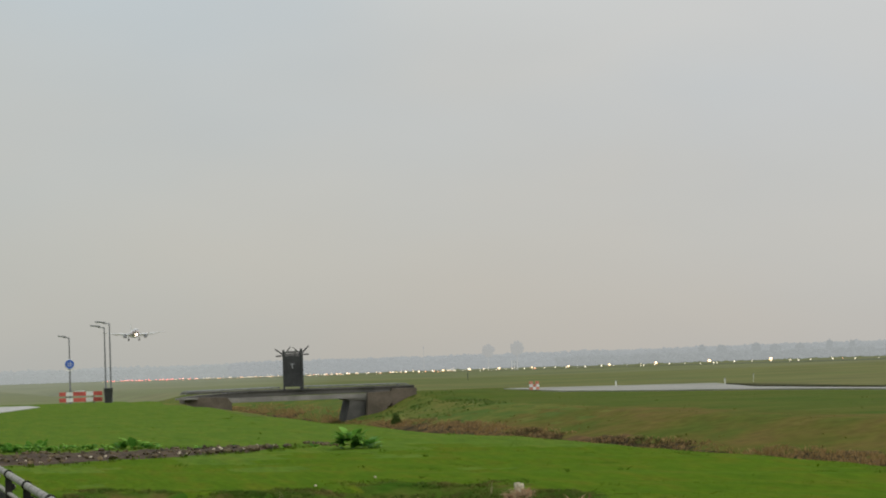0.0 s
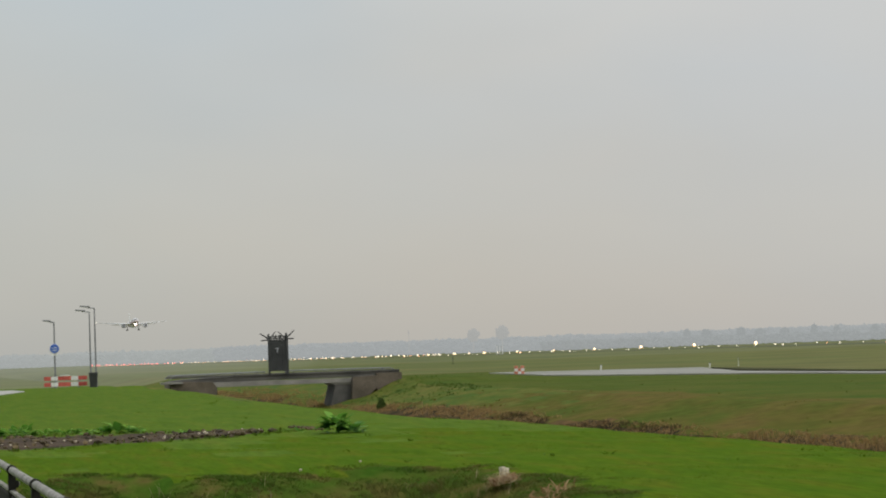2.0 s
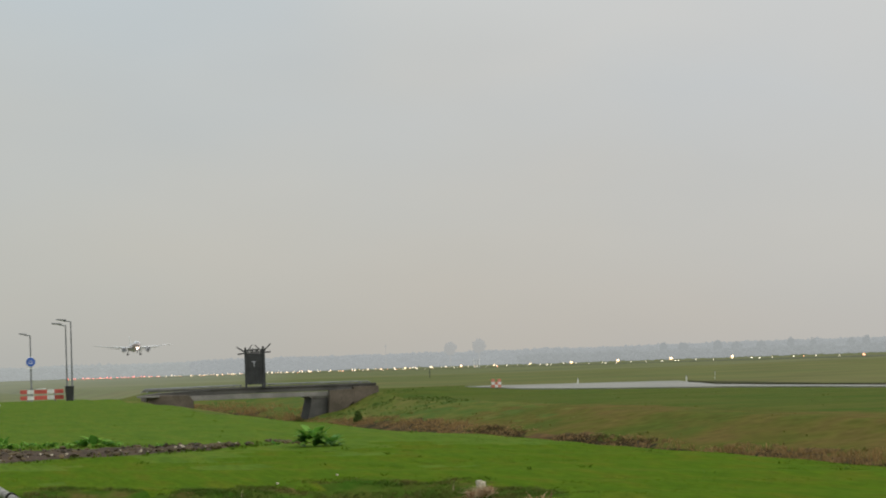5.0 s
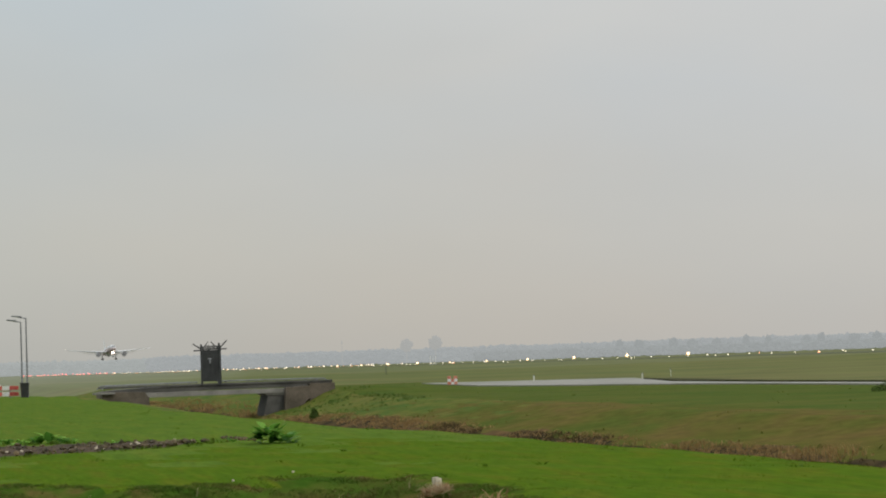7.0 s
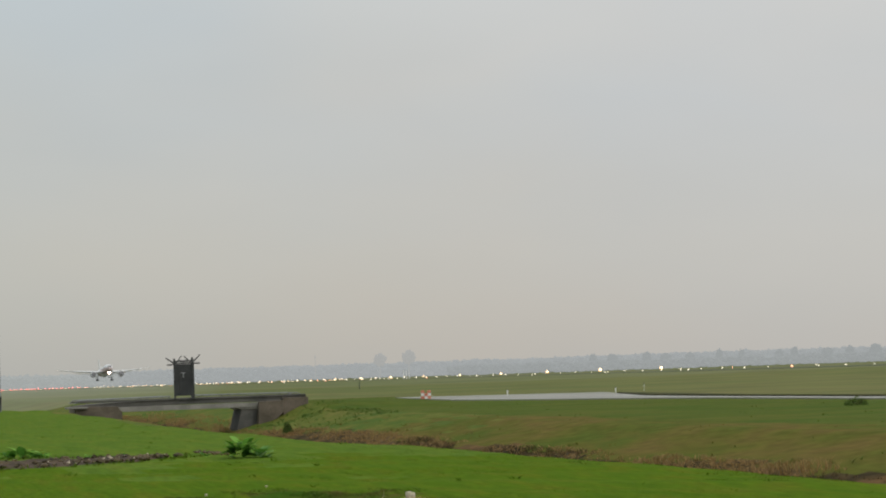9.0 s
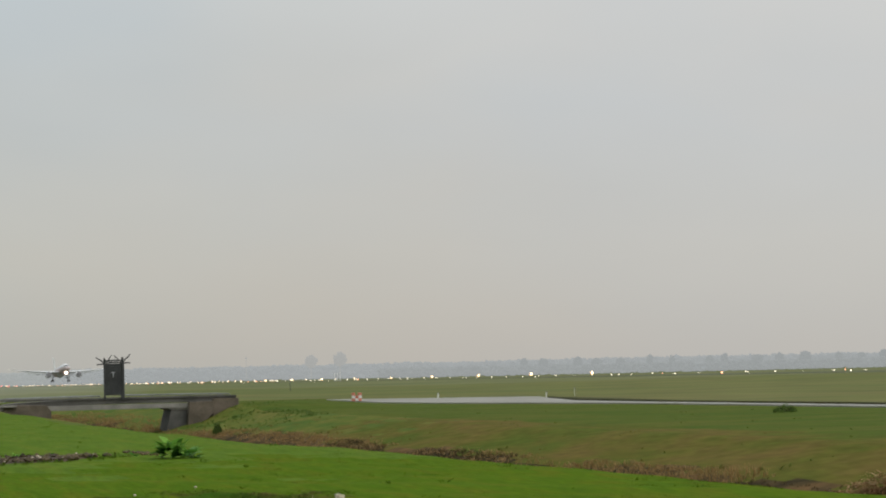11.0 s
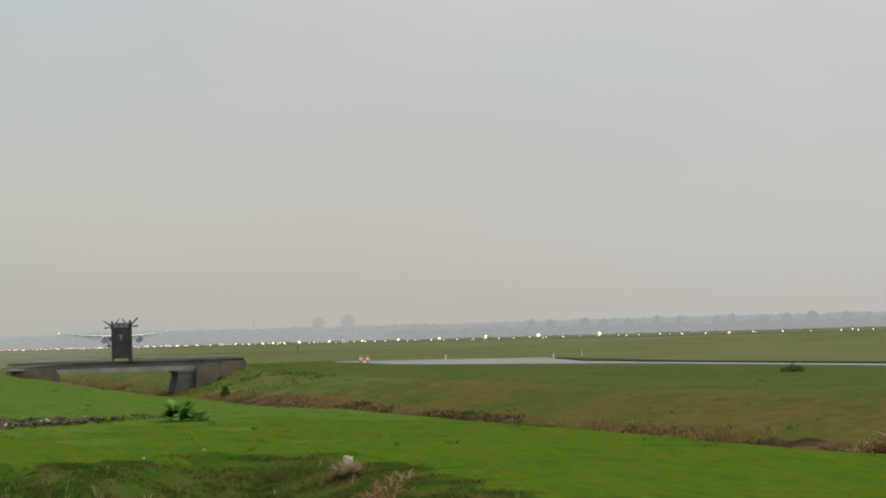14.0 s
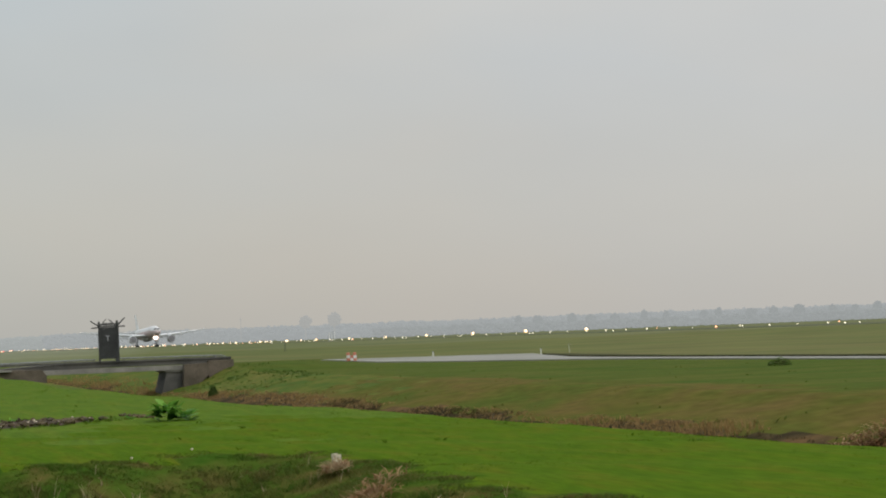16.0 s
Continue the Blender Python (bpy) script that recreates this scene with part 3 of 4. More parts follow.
def banks():
    x, y = rnd(260, 26, 34.6, 44, 175)
    d = x - crest(y)
    k = (d > 14.4) & (x < 34.2 + 0.4 * np.sin(y * 0.6)) & (wob(x, y, 0.6, 8) > R.uniform(-0.9, 0.3, len(x)))
    x, y, d = x[k], y[k], d[k]
    scatter("bank_grass", x, y, 0.05 + 0.03 * wob(x, y, 0.5, 2) + 0.10 * (1 - sm(15, 16.5, d)), 0.04 + 0.0005 * y, M_bank_blade, "long olive brown grass on the ditch banks", 2.2, per=3)
    x, y = rnd(26000, 25, 31, 40, 235)
    d = x - crest(y) + 0.5 * wob(x, y, 0.35, 3)
    tan = sm(58, 63, y) * (1 - sm(80, 87, y)) + sm(109, 116, y)
    k = (d > 13.3) & (d < 14.6) & (tan + 0.45 * wob(x, y, 0.5, 6) > R.uniform(0.35, 1.0, len(x)))
    scatter("bank_reeds", x[k], y[k], 0.12 + 0.06 * wob(x[k], y[k], 0.3, 5) + 0.16 * sm(0.35, 0.8, wob(x[k], y[k], 0.6, 6)) * (y[k] < 105), 0.022, M_reed, "dry orange brown reeds along the water's edge", 0.8, per=4, category="reeds")
    k = (d > 13.2) & (d < 14.3) & (tan + 0.3 * wob(x, y, 0.5, 6) < R.uniform(0.2, 1.0, len(x)))
    scatter("dark_reeds", x[k], y[k], 0.11 + 0.06 * wob(x[k], y[k], 0.4, 2), 0.025, M_dark_reed, "dark brown flattened reeds on the muddy edge", 1.3, per=4, category="reeds")
    x, y = rnd(1500, 21, 33, 164, 215)
    d = x - crest(y)
    k = (d > 13.0) & (d < 16.0)
    scatter("bank_reeds", x[k], y[k], 0.22, 0.03, M_reed, "reddish dry reeds behind the footbridge", 0.8, per=4, category="reeds")
    x, y = rnd(8500, 22, 31, 62, 162)
    d = x - crest(y) + 0.3 * wob(x, y, 0.5, 3)
    k = (d > 12.8) & (d < 14.7) & (wob(x, y, 0.4, 2) > -0.2)
    scatter("tan_reeds", x[k], y[k], 0.13, 0.03, M_reed, "flattened tan reeds beside the footbridge", 1.6, per=4, category="reeds")
    x, y = rnd(480, 29, 36, 138, 161)
    d = x - crest(y)
    k = (d > 14.6) & (x < 35.5) & (wob(x, y, 0.45, 4) > R.uniform(-0.5, 0.6, len(x)))
    scatter("bank_nettles", x[k], y[k], 0.10 + 0.06 * wob(x[k], y[k], 0.7, 3), 0.10, M_nettle, "dark green nettles growing on the bank by the footbridge", 1.8, per=4, category="weeds")
    x, y = rnd(110, 33, 55, 60, 235)
    scatter("meadow_grass", x, y, 0.07 + 0.03 * wob(x, y, 0.4, 7), 0.05 + 0.0004 * y, M_field_blade, "green meadow grass between ditch and road", 2.4, per=3)


lawn()
rough()
banks()


# ---- bridge ----
def bridge():
    b = thing("footbridge", "low dark concrete footbridge across the ditch with steel guard rails", "bridge", (-0.12, 0, 0.06))
    y0, y1 = 162.0, 165.2
    bm = bmesh.new()
    rows = [(17.9, 0.12), (19, 0.22), (21, 0.28), (25.5, 0.34), (30, 0.34), (33.4, 0.30)]
    for (xa, za), (xb, zb) in zip(rows, rows[1:]):
        vs = [bm.verts.new(v) for v in ((xa, y0, za - 0.34), (xb, y0, zb - 0.34), (xb, y0, zb), (xa, y0, za),
                                        (xa, y1, za - 0.34), (xb, y1, zb - 0.34), (xb, y1, zb), (xa, y1, za))]
        for f in ((0, 1, 2, 3), (7, 6, 5, 4), (3, 2, 6, 7), (4, 5, 1, 0)):
            bm.faces.new([vs[i] for i in f])
    bmesh.ops.remove_doubles(bm, verts=bm.verts[:], dist=0.001)
    part("deck", bm, M_deck, b)
    part("edge_beam", boxm(20.6, 30.4, y0 - 0.06, y0 + 0.3, -0.36, -0.04, 0.02), M_concrete, b, "pale concrete edge beam under the deck")
    part("kerb", boxm(17.9, 33.4, y0 - 0.10, y0 + 0.12, 0.30, 0.42, 0.02), M_deck, b)
    part("kerb", boxm(17.9, 33.4, y1 - 0.12, y1 + 0.10, 0.30, 0.42, 0.02), M_deck, b)
    # abutments, wing walls and pier as upright prisms
    def prism(name, outline, ya, yb, material, label=""):
        bm = bmesh.new()
        lo = [bm.verts.new((x, ya, z)) for x, z in outline]
        hi = [bm.verts.new((x, yb, z)) for x, z in outline]
        bm.faces.new(lo)
        bm.faces.new(hi[::-1])
        n = len(lo)
        for i in range(n):
            bm.faces.new((lo[i], hi[i], hi[(i + 1) % n], lo[(i + 1) % n]))
        bmesh.ops.recalc_face_normals(bm, faces=bm.faces[:])
        bmesh.ops.bevel(bm, geom=bm.edges[:], offset=0.02, segments=1, affect="EDGES")
        return part(name, bm, material, b, label)

    prism("abutment", [(17.8, -0.6), (20.9, -1.6), (20.9, -0.36), (20.6, 0.02), (17.8, 0.10)], y0 - 0.35, y1 + 0.3, M_brick, "brown weathered masonry abutment")
    prism("wing_wall", [(29.95, -2.6), (31.75, -0.75), (31.75, 0.06), (30.1, 0.0)], y0 - 0.45, y0 + 0.2, M_brick, "brown sloping wing wall")
    prism("abutment", [(31.75, -1.4), (33.5, -0.9), (33.5, 0.22), (31.75, 0.22)], y0 - 0.35, y1 + 0.3, M_brick, "brown weathered masonry abutment")
    # Pier takes the dark deck material: shade under the deck put into colour.
    prism("pier", [(28.45, -2.7), (29.93, -2.7), (30.1, -0.36), (29.0, -0.36)], y0 + 0.1, y1 - 0.2, M_deck, "concrete pier darkened by painted under-deck shade")
    prism("pier_cap", [(28.9, -0.5), (30.3, -0.5), (30.5, -0.3), (28.5, -0.3)], y0 + 0.02, y1 - 0.1, M_concrete)
    for y in (y0 - 0.02, y1 + 0.02):
        part("guard_rail", rodm((18.1, y, 0.49), (24.2, y, 0.55), 0.04), M_pole, b, "grey steel guard rail")
        part("guard_rail", rodm((26.0, y, 0.57), (32.8, y, 0.53), 0.04), M_pole, b, "grey steel guard rail")
        part("rail_end", rodm((32.8, y, 0.53), (33.1, y, 0.36), 0.04), M_pole, b)
        part("rail_end", rodm((18.1, y, 0.49), (17.8, y, 0.28), 0.04), M_pole, b)
        for x in (18.6, 20.7, 22.6, 24.1, 26.1, 28.2, 30.2, 32.2):
            part("rail_post", boxm(x - 0.03, x + 0.03, y - 0.03, y + 0.03, 0.25, 0.53), M_deck, b)
    part("ledge", boxm(17.2, 18.6, y0 - 0.7, y0 + 0.4, -0.05, 0.08, 0.02), M_concrete, b)


def gate():
    g = thing("bridge_gate", "tall black steel anti-climb gate with splayed spikes standing on footbridge", "gate", (24.36, 161.78, 0.50))
    g.scale = (0.98, 1, 1.09)
    w, t = 1.26, 0.5
    part("gate_panel", boxm(0.05, w - 0.06, 0.02, 0.10, 0.13, 1.93, 0.01), M_black, g, "closed black sheet gate panel")
    for x in (0.02, 0.30, 0.61, 0.92, 1.2):
        part("stiffener", boxm(x, x + 0.03, -0.01, 0.02, 0.15, 1.78), M_black, g)
    part("gate_post", boxm(-0.06, 0.06, -0.02, 0.12, -0.1, 2.42, 0.01), M_black, g)
    part("gate_post", boxm(w - 0.10, w + 0.08, -0.04, 0.5, -0.12, 2.12, 0.015), M_black, g, "broad black side post")
    part("gate_post", boxm(w - 0.10, w + 0.04, -0.02, 0.12, 2.12, 2.46, 0.01), M_black, g)
    for z in (1.92, 2.00, 2.08):
        part("header_slat", boxm(0.06, w - 0.10, 0.03, 0.07, z, z + 0.065, 0.005), M_black, g)
    for z in (1.86, 1.98, 2.12, 2.24):
        part("crossbar", rodm((0, 0.05, z), (w, 0.05, z + 0.02), 0.042, seg=6), M_black, g)
    part("arm", rodm((-0.52, 0.05, 2.02), (0.0, 0.05, 2.06), 0.04, seg=6), M_black, g)
    part("arm", rodm((w, 0.05, 2.10), (w + 0.50, 0.05, 2.10), 0.04, seg=6), M_black, g)
    part("spike", rodm((0.0, 0.05, 2.12), (-0.58, 0.05, 2.46), 0.05, 0.035, seg=6), M_black, g)
    part("spike", rodm((w, 0.05, 2.16), (w + 0.52, 0.05, 2.62), 0.05, 0.035, seg=6), M_black, g)
    part("spike", rodm((0.12, 0.05, 2.16), (0.50, 0.05, 2.58), 0.036, 0.026, seg=6), M_black, g)
    part("spike", rodm((1.12, 0.05, 2.18), (0.66, 0.05, 2.56), 0.036, 0.026, seg=6), M_black, g)
    part("spike", rodm((0.45, 0.05, 2.12), (0.5, 0.05, 2.34), 0.024, seg=6), M_black, g)
    part("spike", rodm((0.8, 0.05, 2.12), (0.76, 0.05, 2.34), 0.024, seg=6), M_black, g)
    for x in (0.36, 0.52, 0.68, 0.84):
        part("finial", rodm((x, 0.05, 2.1), (x, 0.05, 2.36), 0.022, seg=6), M_black, g)
    part("latch", box(boxm(0.42, 0.72, -0.03, 0.0, 1.50, 1.55), 0.55, 0.61, -0.04, 0.0, 1.24, 1.5), M_steel, g, "grey metal latch plate")


bridge()
gate()


# ---- lamps, sign, barrier, bin ----
def lamp_post(x, y, top, reach, label):
    p = thing("street_lamp", label, "street lamp", (x, y, float(height(x, y))), "lamp posts by the path")
    part("pole", rodm((0, 0, -0.2), (0, 0, top), 0.07, 0.042), M_pole, p)
    part("base_collar", rodm((0, 0, 0), (0, 0, 0.9), 0.10, 0.095), M_pole, p)
    part("arm", rodm((0, 0, top - 0.03), (-reach * 0.5, 0, top + 0.04), 0.035), M_pole, p)
    head = part("lamp_head", boxm(-reach, -reach * 0.3, -0.11, 0.11, top + 0.02, top + 0.10, 0.03), M_pole, p, "flat grey lamp head")
    head.matrix_basis = Matrix.Translation((0, 0, top)) @ Matrix.Rotation(radians(5), 4, "Y") @ Matrix.Translation((0, 0, -top))
    part("lens", boxm(-reach * 0.92, -reach * 0.42, -0.08, 0.08, top - 0.005, top + 0.018, 0.005), M_white, head, "unlit pale lens")
    part("service_door", boxm(-0.05, 0.05, -0.108, -0.09, 0.45, 0.8, 0.004), M_pole, p)
    return p


lamp_post(12.67, 164.5, 5.05, 0.95, "slender grey street lamp with flat head beside a bin")
lamp_post(13.15, 166.2, 5.36, 0.98, "taller slender grey street lamp with flat head")
lamp_post(10.36, 165.4, 4.45, 0.75, "shorter grey street lamp carrying a round blue sign")


def sign():
    s = thing("traffic_sign", "round blue traffic sign with white symbol on lamp post", "traffic sign", (10.34, 165.2, 2.66))
    disc = part("disc", lathe([(-0.02, 0.31, 0), (0.0, 0.33, 0), (0.02, 0.31, 0)], 28), M_white, s, "white rim of the disc")
    part("face", lathe([(-0.032, 0.295, 0), (-0.022, 0.30, 0)], 28), M_blue, disc, "blue sign face")
    bm = bmesh.new()
    for x in (-0.10, 0.10):
        for k in range(10):
            a, c = 2 * math.pi * k / 10, 2 * math.pi * (k + 1) / 10
            rod(bm, (x + 0.065 * math.cos(a), -0.036, 0.02 + 0.065 * math.sin(a)), (x + 0.065 * math.cos(c), -0.036, 0.02 + 0.065 * math.sin(c)), 0.010, seg=5)
    rod(bm, (-0.1, -0.036, 0.02), (0.05, -0.036, 0.13), 0.011, seg=5)
    rod(bm, (0.1, -0.036, 0.02), (0.05, -0.036, 0.13), 0.011, seg=5)
    part("symbol", bm, M_white, disc)
    part("subplate", boxm(-0.13, 0.13, -0.035, -0.02, -0.14, -0.09), M_white, s)
    part("clamp", rodm((0, 0.02, -0.05), (0, 0.15, -0.05), 0.04), M_pole, s)
    part("plate", boxm(-0.22, 0.22, -0.03, -0.015, -0.47, -0.38, 0.005), M_white, s, "small white plate under the disc")


sign()


def barrier():
    b = thing("road_barrier", "red and white striped plank barrier closing the path", "barrier", (9.52, 164.0, float(height(11, 164))))
    cuts = [(0, 0.46, 0), (0.46, 0.92, 1), (0.92, 1.78, 0), (1.78, 2.26, 1), (2.26, 2.86, 0)]
    for z in (0.12, 0.52):
        for a, c, k in cuts:
            part("plank_section", boxm(a + 0.003, c - 0.003, -0.03, 0.03, z, z + 0.26, 0.008), M_white if k else M_red, b, "white section" if k else "red section")
    for x in (0.5, 2.3):
        part("post", boxm(x - 0.04, x + 0.04, 0.032, 0.10, -0.1, 0.84), M_pole, b)
    part("warning_lamp", boxm(1.05, 1.7, -0.06, 0.08, 0.80, 0.86, 0.02), M_white, b, "white top cap")


barrier()


def bin_():
    b = thing("wheelie_bin", "black plastic litter bin standing by a street lamp", "bin", (12.70, 163.0, float(height(12.7, 163.0)) - 0.08))
    bm = bmesh.new()
    lo = [bm.verts.new(v) for v in ((-0.21, -0.22, 0.03), (0.21, -0.22, 0.03), (0.21, 0.22, 0.03), (-0.21, 0.22, 0.03))]
    hi = [bm.verts.new(v) for v in ((-0.28, -0.3, 0.98), (0.28, -0.3, 0.98), (0.28, 0.3, 0.98), (-0.28, 0.3, 0.98))]
    bm.faces.new(lo[::-1])
    bm.faces.new(hi)
    for i in range(4):
        bm.faces.new((lo[i], lo[(i + 1) % 4], hi[(i + 1) % 4], hi[i]))
    bmesh.ops.bevel(bm, geom=bm.edges[:], offset=0.03, segments=2, affect="EDGES")
    part("body", bm, M_bin, b)
    lid = part("lid", boxm(-0.31, 0.31, -0.33, 0.33, 0.98, 1.06, 0.03), M_bin, b, "closed black lid")
    for x in (-0.2, 0.2):
        part("wheel", rodm((x - 0.03, 0.24, 0.09), (x + 0.03, 0.24, 0.09), 0.09, seg=12), M_tyre, b)
    part("handle", rodm((-0.22, 0.34, 0.95), (0.22, 0.34, 0.95), 0.02), M_bin, lid)


bin_()


# ---- near railing ----
def railing():
    r = thing("railing", "weathered grey tube railing with dark infill panels beside the path", "railing", (0.89, 0, 0))
    r.rotation_euler = (0, 0, radians(1.05))
    y0, y1 = 5.0, 25.4
    part("top_rail", rodm((0, y0, 1.0), (0, y1, 1.0), 0.022, seg=14), M_tube, r, "grey lichen-stained top tube")
    part("lower_rail", boxm(-0.014, 0.014, y0, y1, 0.872, 0.886, 0.003), M_tube, r, "thin flat lower rail")
    part("bottom_rail", boxm(-0.02, 0.02, y0, y1, 0.12, 0.17, 0.005), M_tube, r)
    y, k = y0, 0
    while y < y1:
        part("post", boxm(-0.022, 0.022, y - 0.03, y + 0.03, -0.1, 0.98, 0.006), M_panel, r)
        part("clamp", rodm((0, y - 0.04, 1.0), (0, y + 0.04, 1.0), 0.030, seg=14), M_panel, r, "dark rail clamp")
        part("bracket", boxm(0.0225, 0.036, y - 0.04, y + 0.04, 0.90, 0.94, 0.004), M_panel, r)
        part("bolt", rodm((0.036, y, 0.92), (0.046, y, 0.92), 0.010, seg=6), M_tube, r, "pale bolt head")
        part("infill_panel", boxm(-0.012, 0.012, y + 0.05, min(y + 1.79, y1), 0.18, 0.85, 0.004), M_panel, r, "dark infill panel")
        y += 1.85


railing()


# ---- soil bed, stones, plants ----
def soil_bed():
    n = 60
    bm = bmesh.new()
    rows = []
    for i in range(n):
        s = i / (n - 1)
        x = 0.2 + 7.6 * s
        ya, yb = 46.4 + 0.25 * math.sin(i * 1.1) + 4.2 * s ** 2, 57.0 - 4.6 * s + 0.5 * math.sin(i * 0.7)
        row = []
        for j in range(9):
            v = j / 8
            y = ya + (yb - ya) * v
            z = float(height(x, y)) - 0.02 + 0.10 * math.sin(math.pi * v) * (0.7 + 0.5 * noise.noise((x * 3, y * 2, 0))) * min(1, 8 * (1 - s) + 0.1)
            row.append(bm.verts.new((x, y, z)))
        rows.append(row)
    for a, b in zip(rows, rows[1:]):
        for j in range(8):
            bm.faces.new((a[j], b[j], b[j + 1], a[j + 1]))
    tagged(part("soil_bed", bm, M_soil, smooth=True), "long bed of dark dug soil across the lawn", "soil", kind="structure")
    bm = bmesh.new()
    rng = random.Random(4)
    for _ in range(260):
        s = rng.random()
        x = 0.2 + 7.6 * s
        y = rng.uniform(46.6 + 4.2 * s * s, 55.5 - 4.0 * s)
        r = rng.uniform(0.025, 0.085)
        q = bmesh.ops.create_icosphere(bm, subdivisions=1, radius=r)["verts"]
        for v in q:
            v.co *= rng.uniform(0.5, 1.5)
            v.co.z *= 0.6
        bmesh.ops.translate(bm, vec=(x, y, float(height(x, y)) + 0.05), verts=q)
    for _ in range(46):
        x, y = rng.uniform(8.55, 8.85), rng.uniform(51.0, 54.8)
        q = bmesh.ops.create_icosphere(bm, subdivisions=1, radius=rng.uniform(0.02, 0.05))["verts"]
        for v in q:
            v.co *= rng.uniform(0.7, 1.25)
        bmesh.ops.translate(bm, vec=(x, y, float(height(x, y)) + 0.02), verts=q)
    tagged(part("soil_clods", bm, M_clod), "loose dark clods of dug earth", "soil", kind="stuff")
    for _ in range(30):
        s = rng.random()
        x, y, r = 0.3 + 7.2 * s, rng.uniform(46.6, 49.0) + 3.8 * s * s, rng.uniform(0.012, 0.04)
        pebble(x, y, r, rng, 0.05, "small pale stone lying on dug soil")


def pebble(x, y, r, rng, up, label):
    bm = bmesh.new()
    bmesh.ops.create_icosphere(bm, subdivisions=2, radius=r)
    for v in bm.verts:
        v.co *= 1 + 0.35 * noise.noise(v.co * 2.4 / r + Vector((x, y, 0)))
        v.co.z *= 0.75
    ob = part("stone", bm, M_pebble, smooth=True)
    ob.location = (x, y, float(height(x, y)) + up + r * 0.3)
    tagged(ob, label, "stone", "pale stones on the soil bed")
    return ob


def leaf(bm, length, width, bend, turn, tilt):
    """One broad leaf with a raised midrib, growing outwards from the crown."""
    m = Matrix.Rotation(turn, 4, "Z") @ Matrix.Rotation(-tilt, 4, "Y")
    prev = None
    for i in range(7):
        s = i / 6
        w = width * math.sin(math.pi * min(1, 0.08 + 0.92 * s) ** 0.8) * 0.5 + 0.004
        x, z = length * s, -bend * s * s
        row = [bm.verts.new(m @ Vector(p)) for p in ((x, -w, z + 0.15 * w), (x, 0, z - 0.1 * w), (x, w, z + 0.15 * w))]
        if prev:
            bm.faces.new((prev[0], row[0], row[1], prev[1]))
            bm.faces.new((prev[1], row[1], row[2], prev[2]))
        prev = row


def dock(x, y, size, n, seed, pale=0, rise=0.45, label="dark green broad-leaved dock plant in the lawn"):
    rng = random.Random(seed)
    p = thing("dock_plant", label, "plant", (x, y, float(height(x, y)) - 0.01), "broad-leaved weeds")
    for i in range(n + pale):
        bm = bmesh.new()
        L = size * rng.uniform(0.35, 0.8)
        a, q = rng.uniform(0, 6.28), size * 0.5 * math.sqrt(rng.random())
        leaf(bm, L, L * rng.uniform(0.55, 0.85), L * rng.uniform(0.25, 0.7), rng.uniform(-0.6, 0.6) if i >= n else a + rng.uniform(-0.8, 0.8), radians(rng.uniform(8, 66)))
        bmesh.ops.translate(bm, vec=(q * math.cos(a), q * math.sin(a), size * rng.uniform(0.0, rise)), verts=bm.verts[:])
        part("leaf", bm, M_leaf_pale if i >= n else M_leaf, p, "pale underside of leaf" if i >= n else "", smooth=True)
    return p


soil_bed()
dock(8.66, 48.8, 0.40, 52, 1, 0, 0.85, "large dark green leafy dock plant in the lawn")
dock(9.02, 48.6, 0.32, 12, 2, 14, 0.5, "pale leaved dock plant leaning over the lawn")
rw = random.Random(21)
for i in range(26):
    u = (i + rw.random()) / 26
    x = 1.9 + 3.5 * u
    tall = 0.34 if u < 0.28 or 0.72 < u < 0.9 else 0.2
    dock(x, 57.2 - 0.65 * (x - 1.9) - rw.uniform(0, 0.8), tall * rw.uniform(0.7, 1.2), rw.randint(8, 16), 30 + i, label="green leafy weed growing behind the soil bed")
for x, y, k in ((6.1, 53.4, 3), (6.8, 52.6, 4), (8.1, 50.0, 5), (7.6, 51.2, 6)):
    dock(x, y, 0.16, 8, 60 + k, label="small green weed at the end of soil bed")

rs = random.Random(3)
for x, y in ((8.85, 50.3), (6.6, 35.2), (5.45, 33.6)):
    pebble(x, y, 0.022, rs, 0.03, "tiny pale stone lying in the lawn")


def straw_heap(name, x, y, rx, ry, h, n, length, material, label, seed, way=None):
    """A flattened heap of dead stalks, each a thin bent strip."""
    rng = random.Random(seed)
    bm = bmesh.new()
    for _ in range(n):
        a, q = rng.uniform(0, 6.28), math.sqrt(rng.random())
        px, py = x + rx * q * math.cos(a), y + ry * q * math.sin(a)
        pz = float(height(px, py)) + h * (1 - q * q) * rng.random() + 0.07
        t, e = rng.uniform(0, 6.28) if way is None else rng.gauss(way, 0.5), rng.uniform(-0.25, 0.5 if h < 0.3 else 0.25) if way is None else rng.uniform(-0.15, 0.12)
        L = length * rng.uniform(0.5, 1.2)
        d = Vector((math.cos(t) * math.cos(e), math.sin(t) * math.cos(e), math.sin(e))) * L
        s = Vector((-math.sin(t), math.cos(t), 0)) * rng.uniform(0.004, 0.010) * (1 + 1.8 * (h > 0.2))
        o = Vector((px, py, pz))
        mid = o + d * 0.5 + Vector((0, 0, 0.08 * L))
        v = [bm.verts.new(c) for c in (o - s, o + s, mid + s, mid - s, o + d)]
        bm.faces.new(v[:4])
        bm.faces.new((v[3], v[2], v[4]))
    return tagged(part(name, bm, material), label, "dead reeds", kind="stuff")


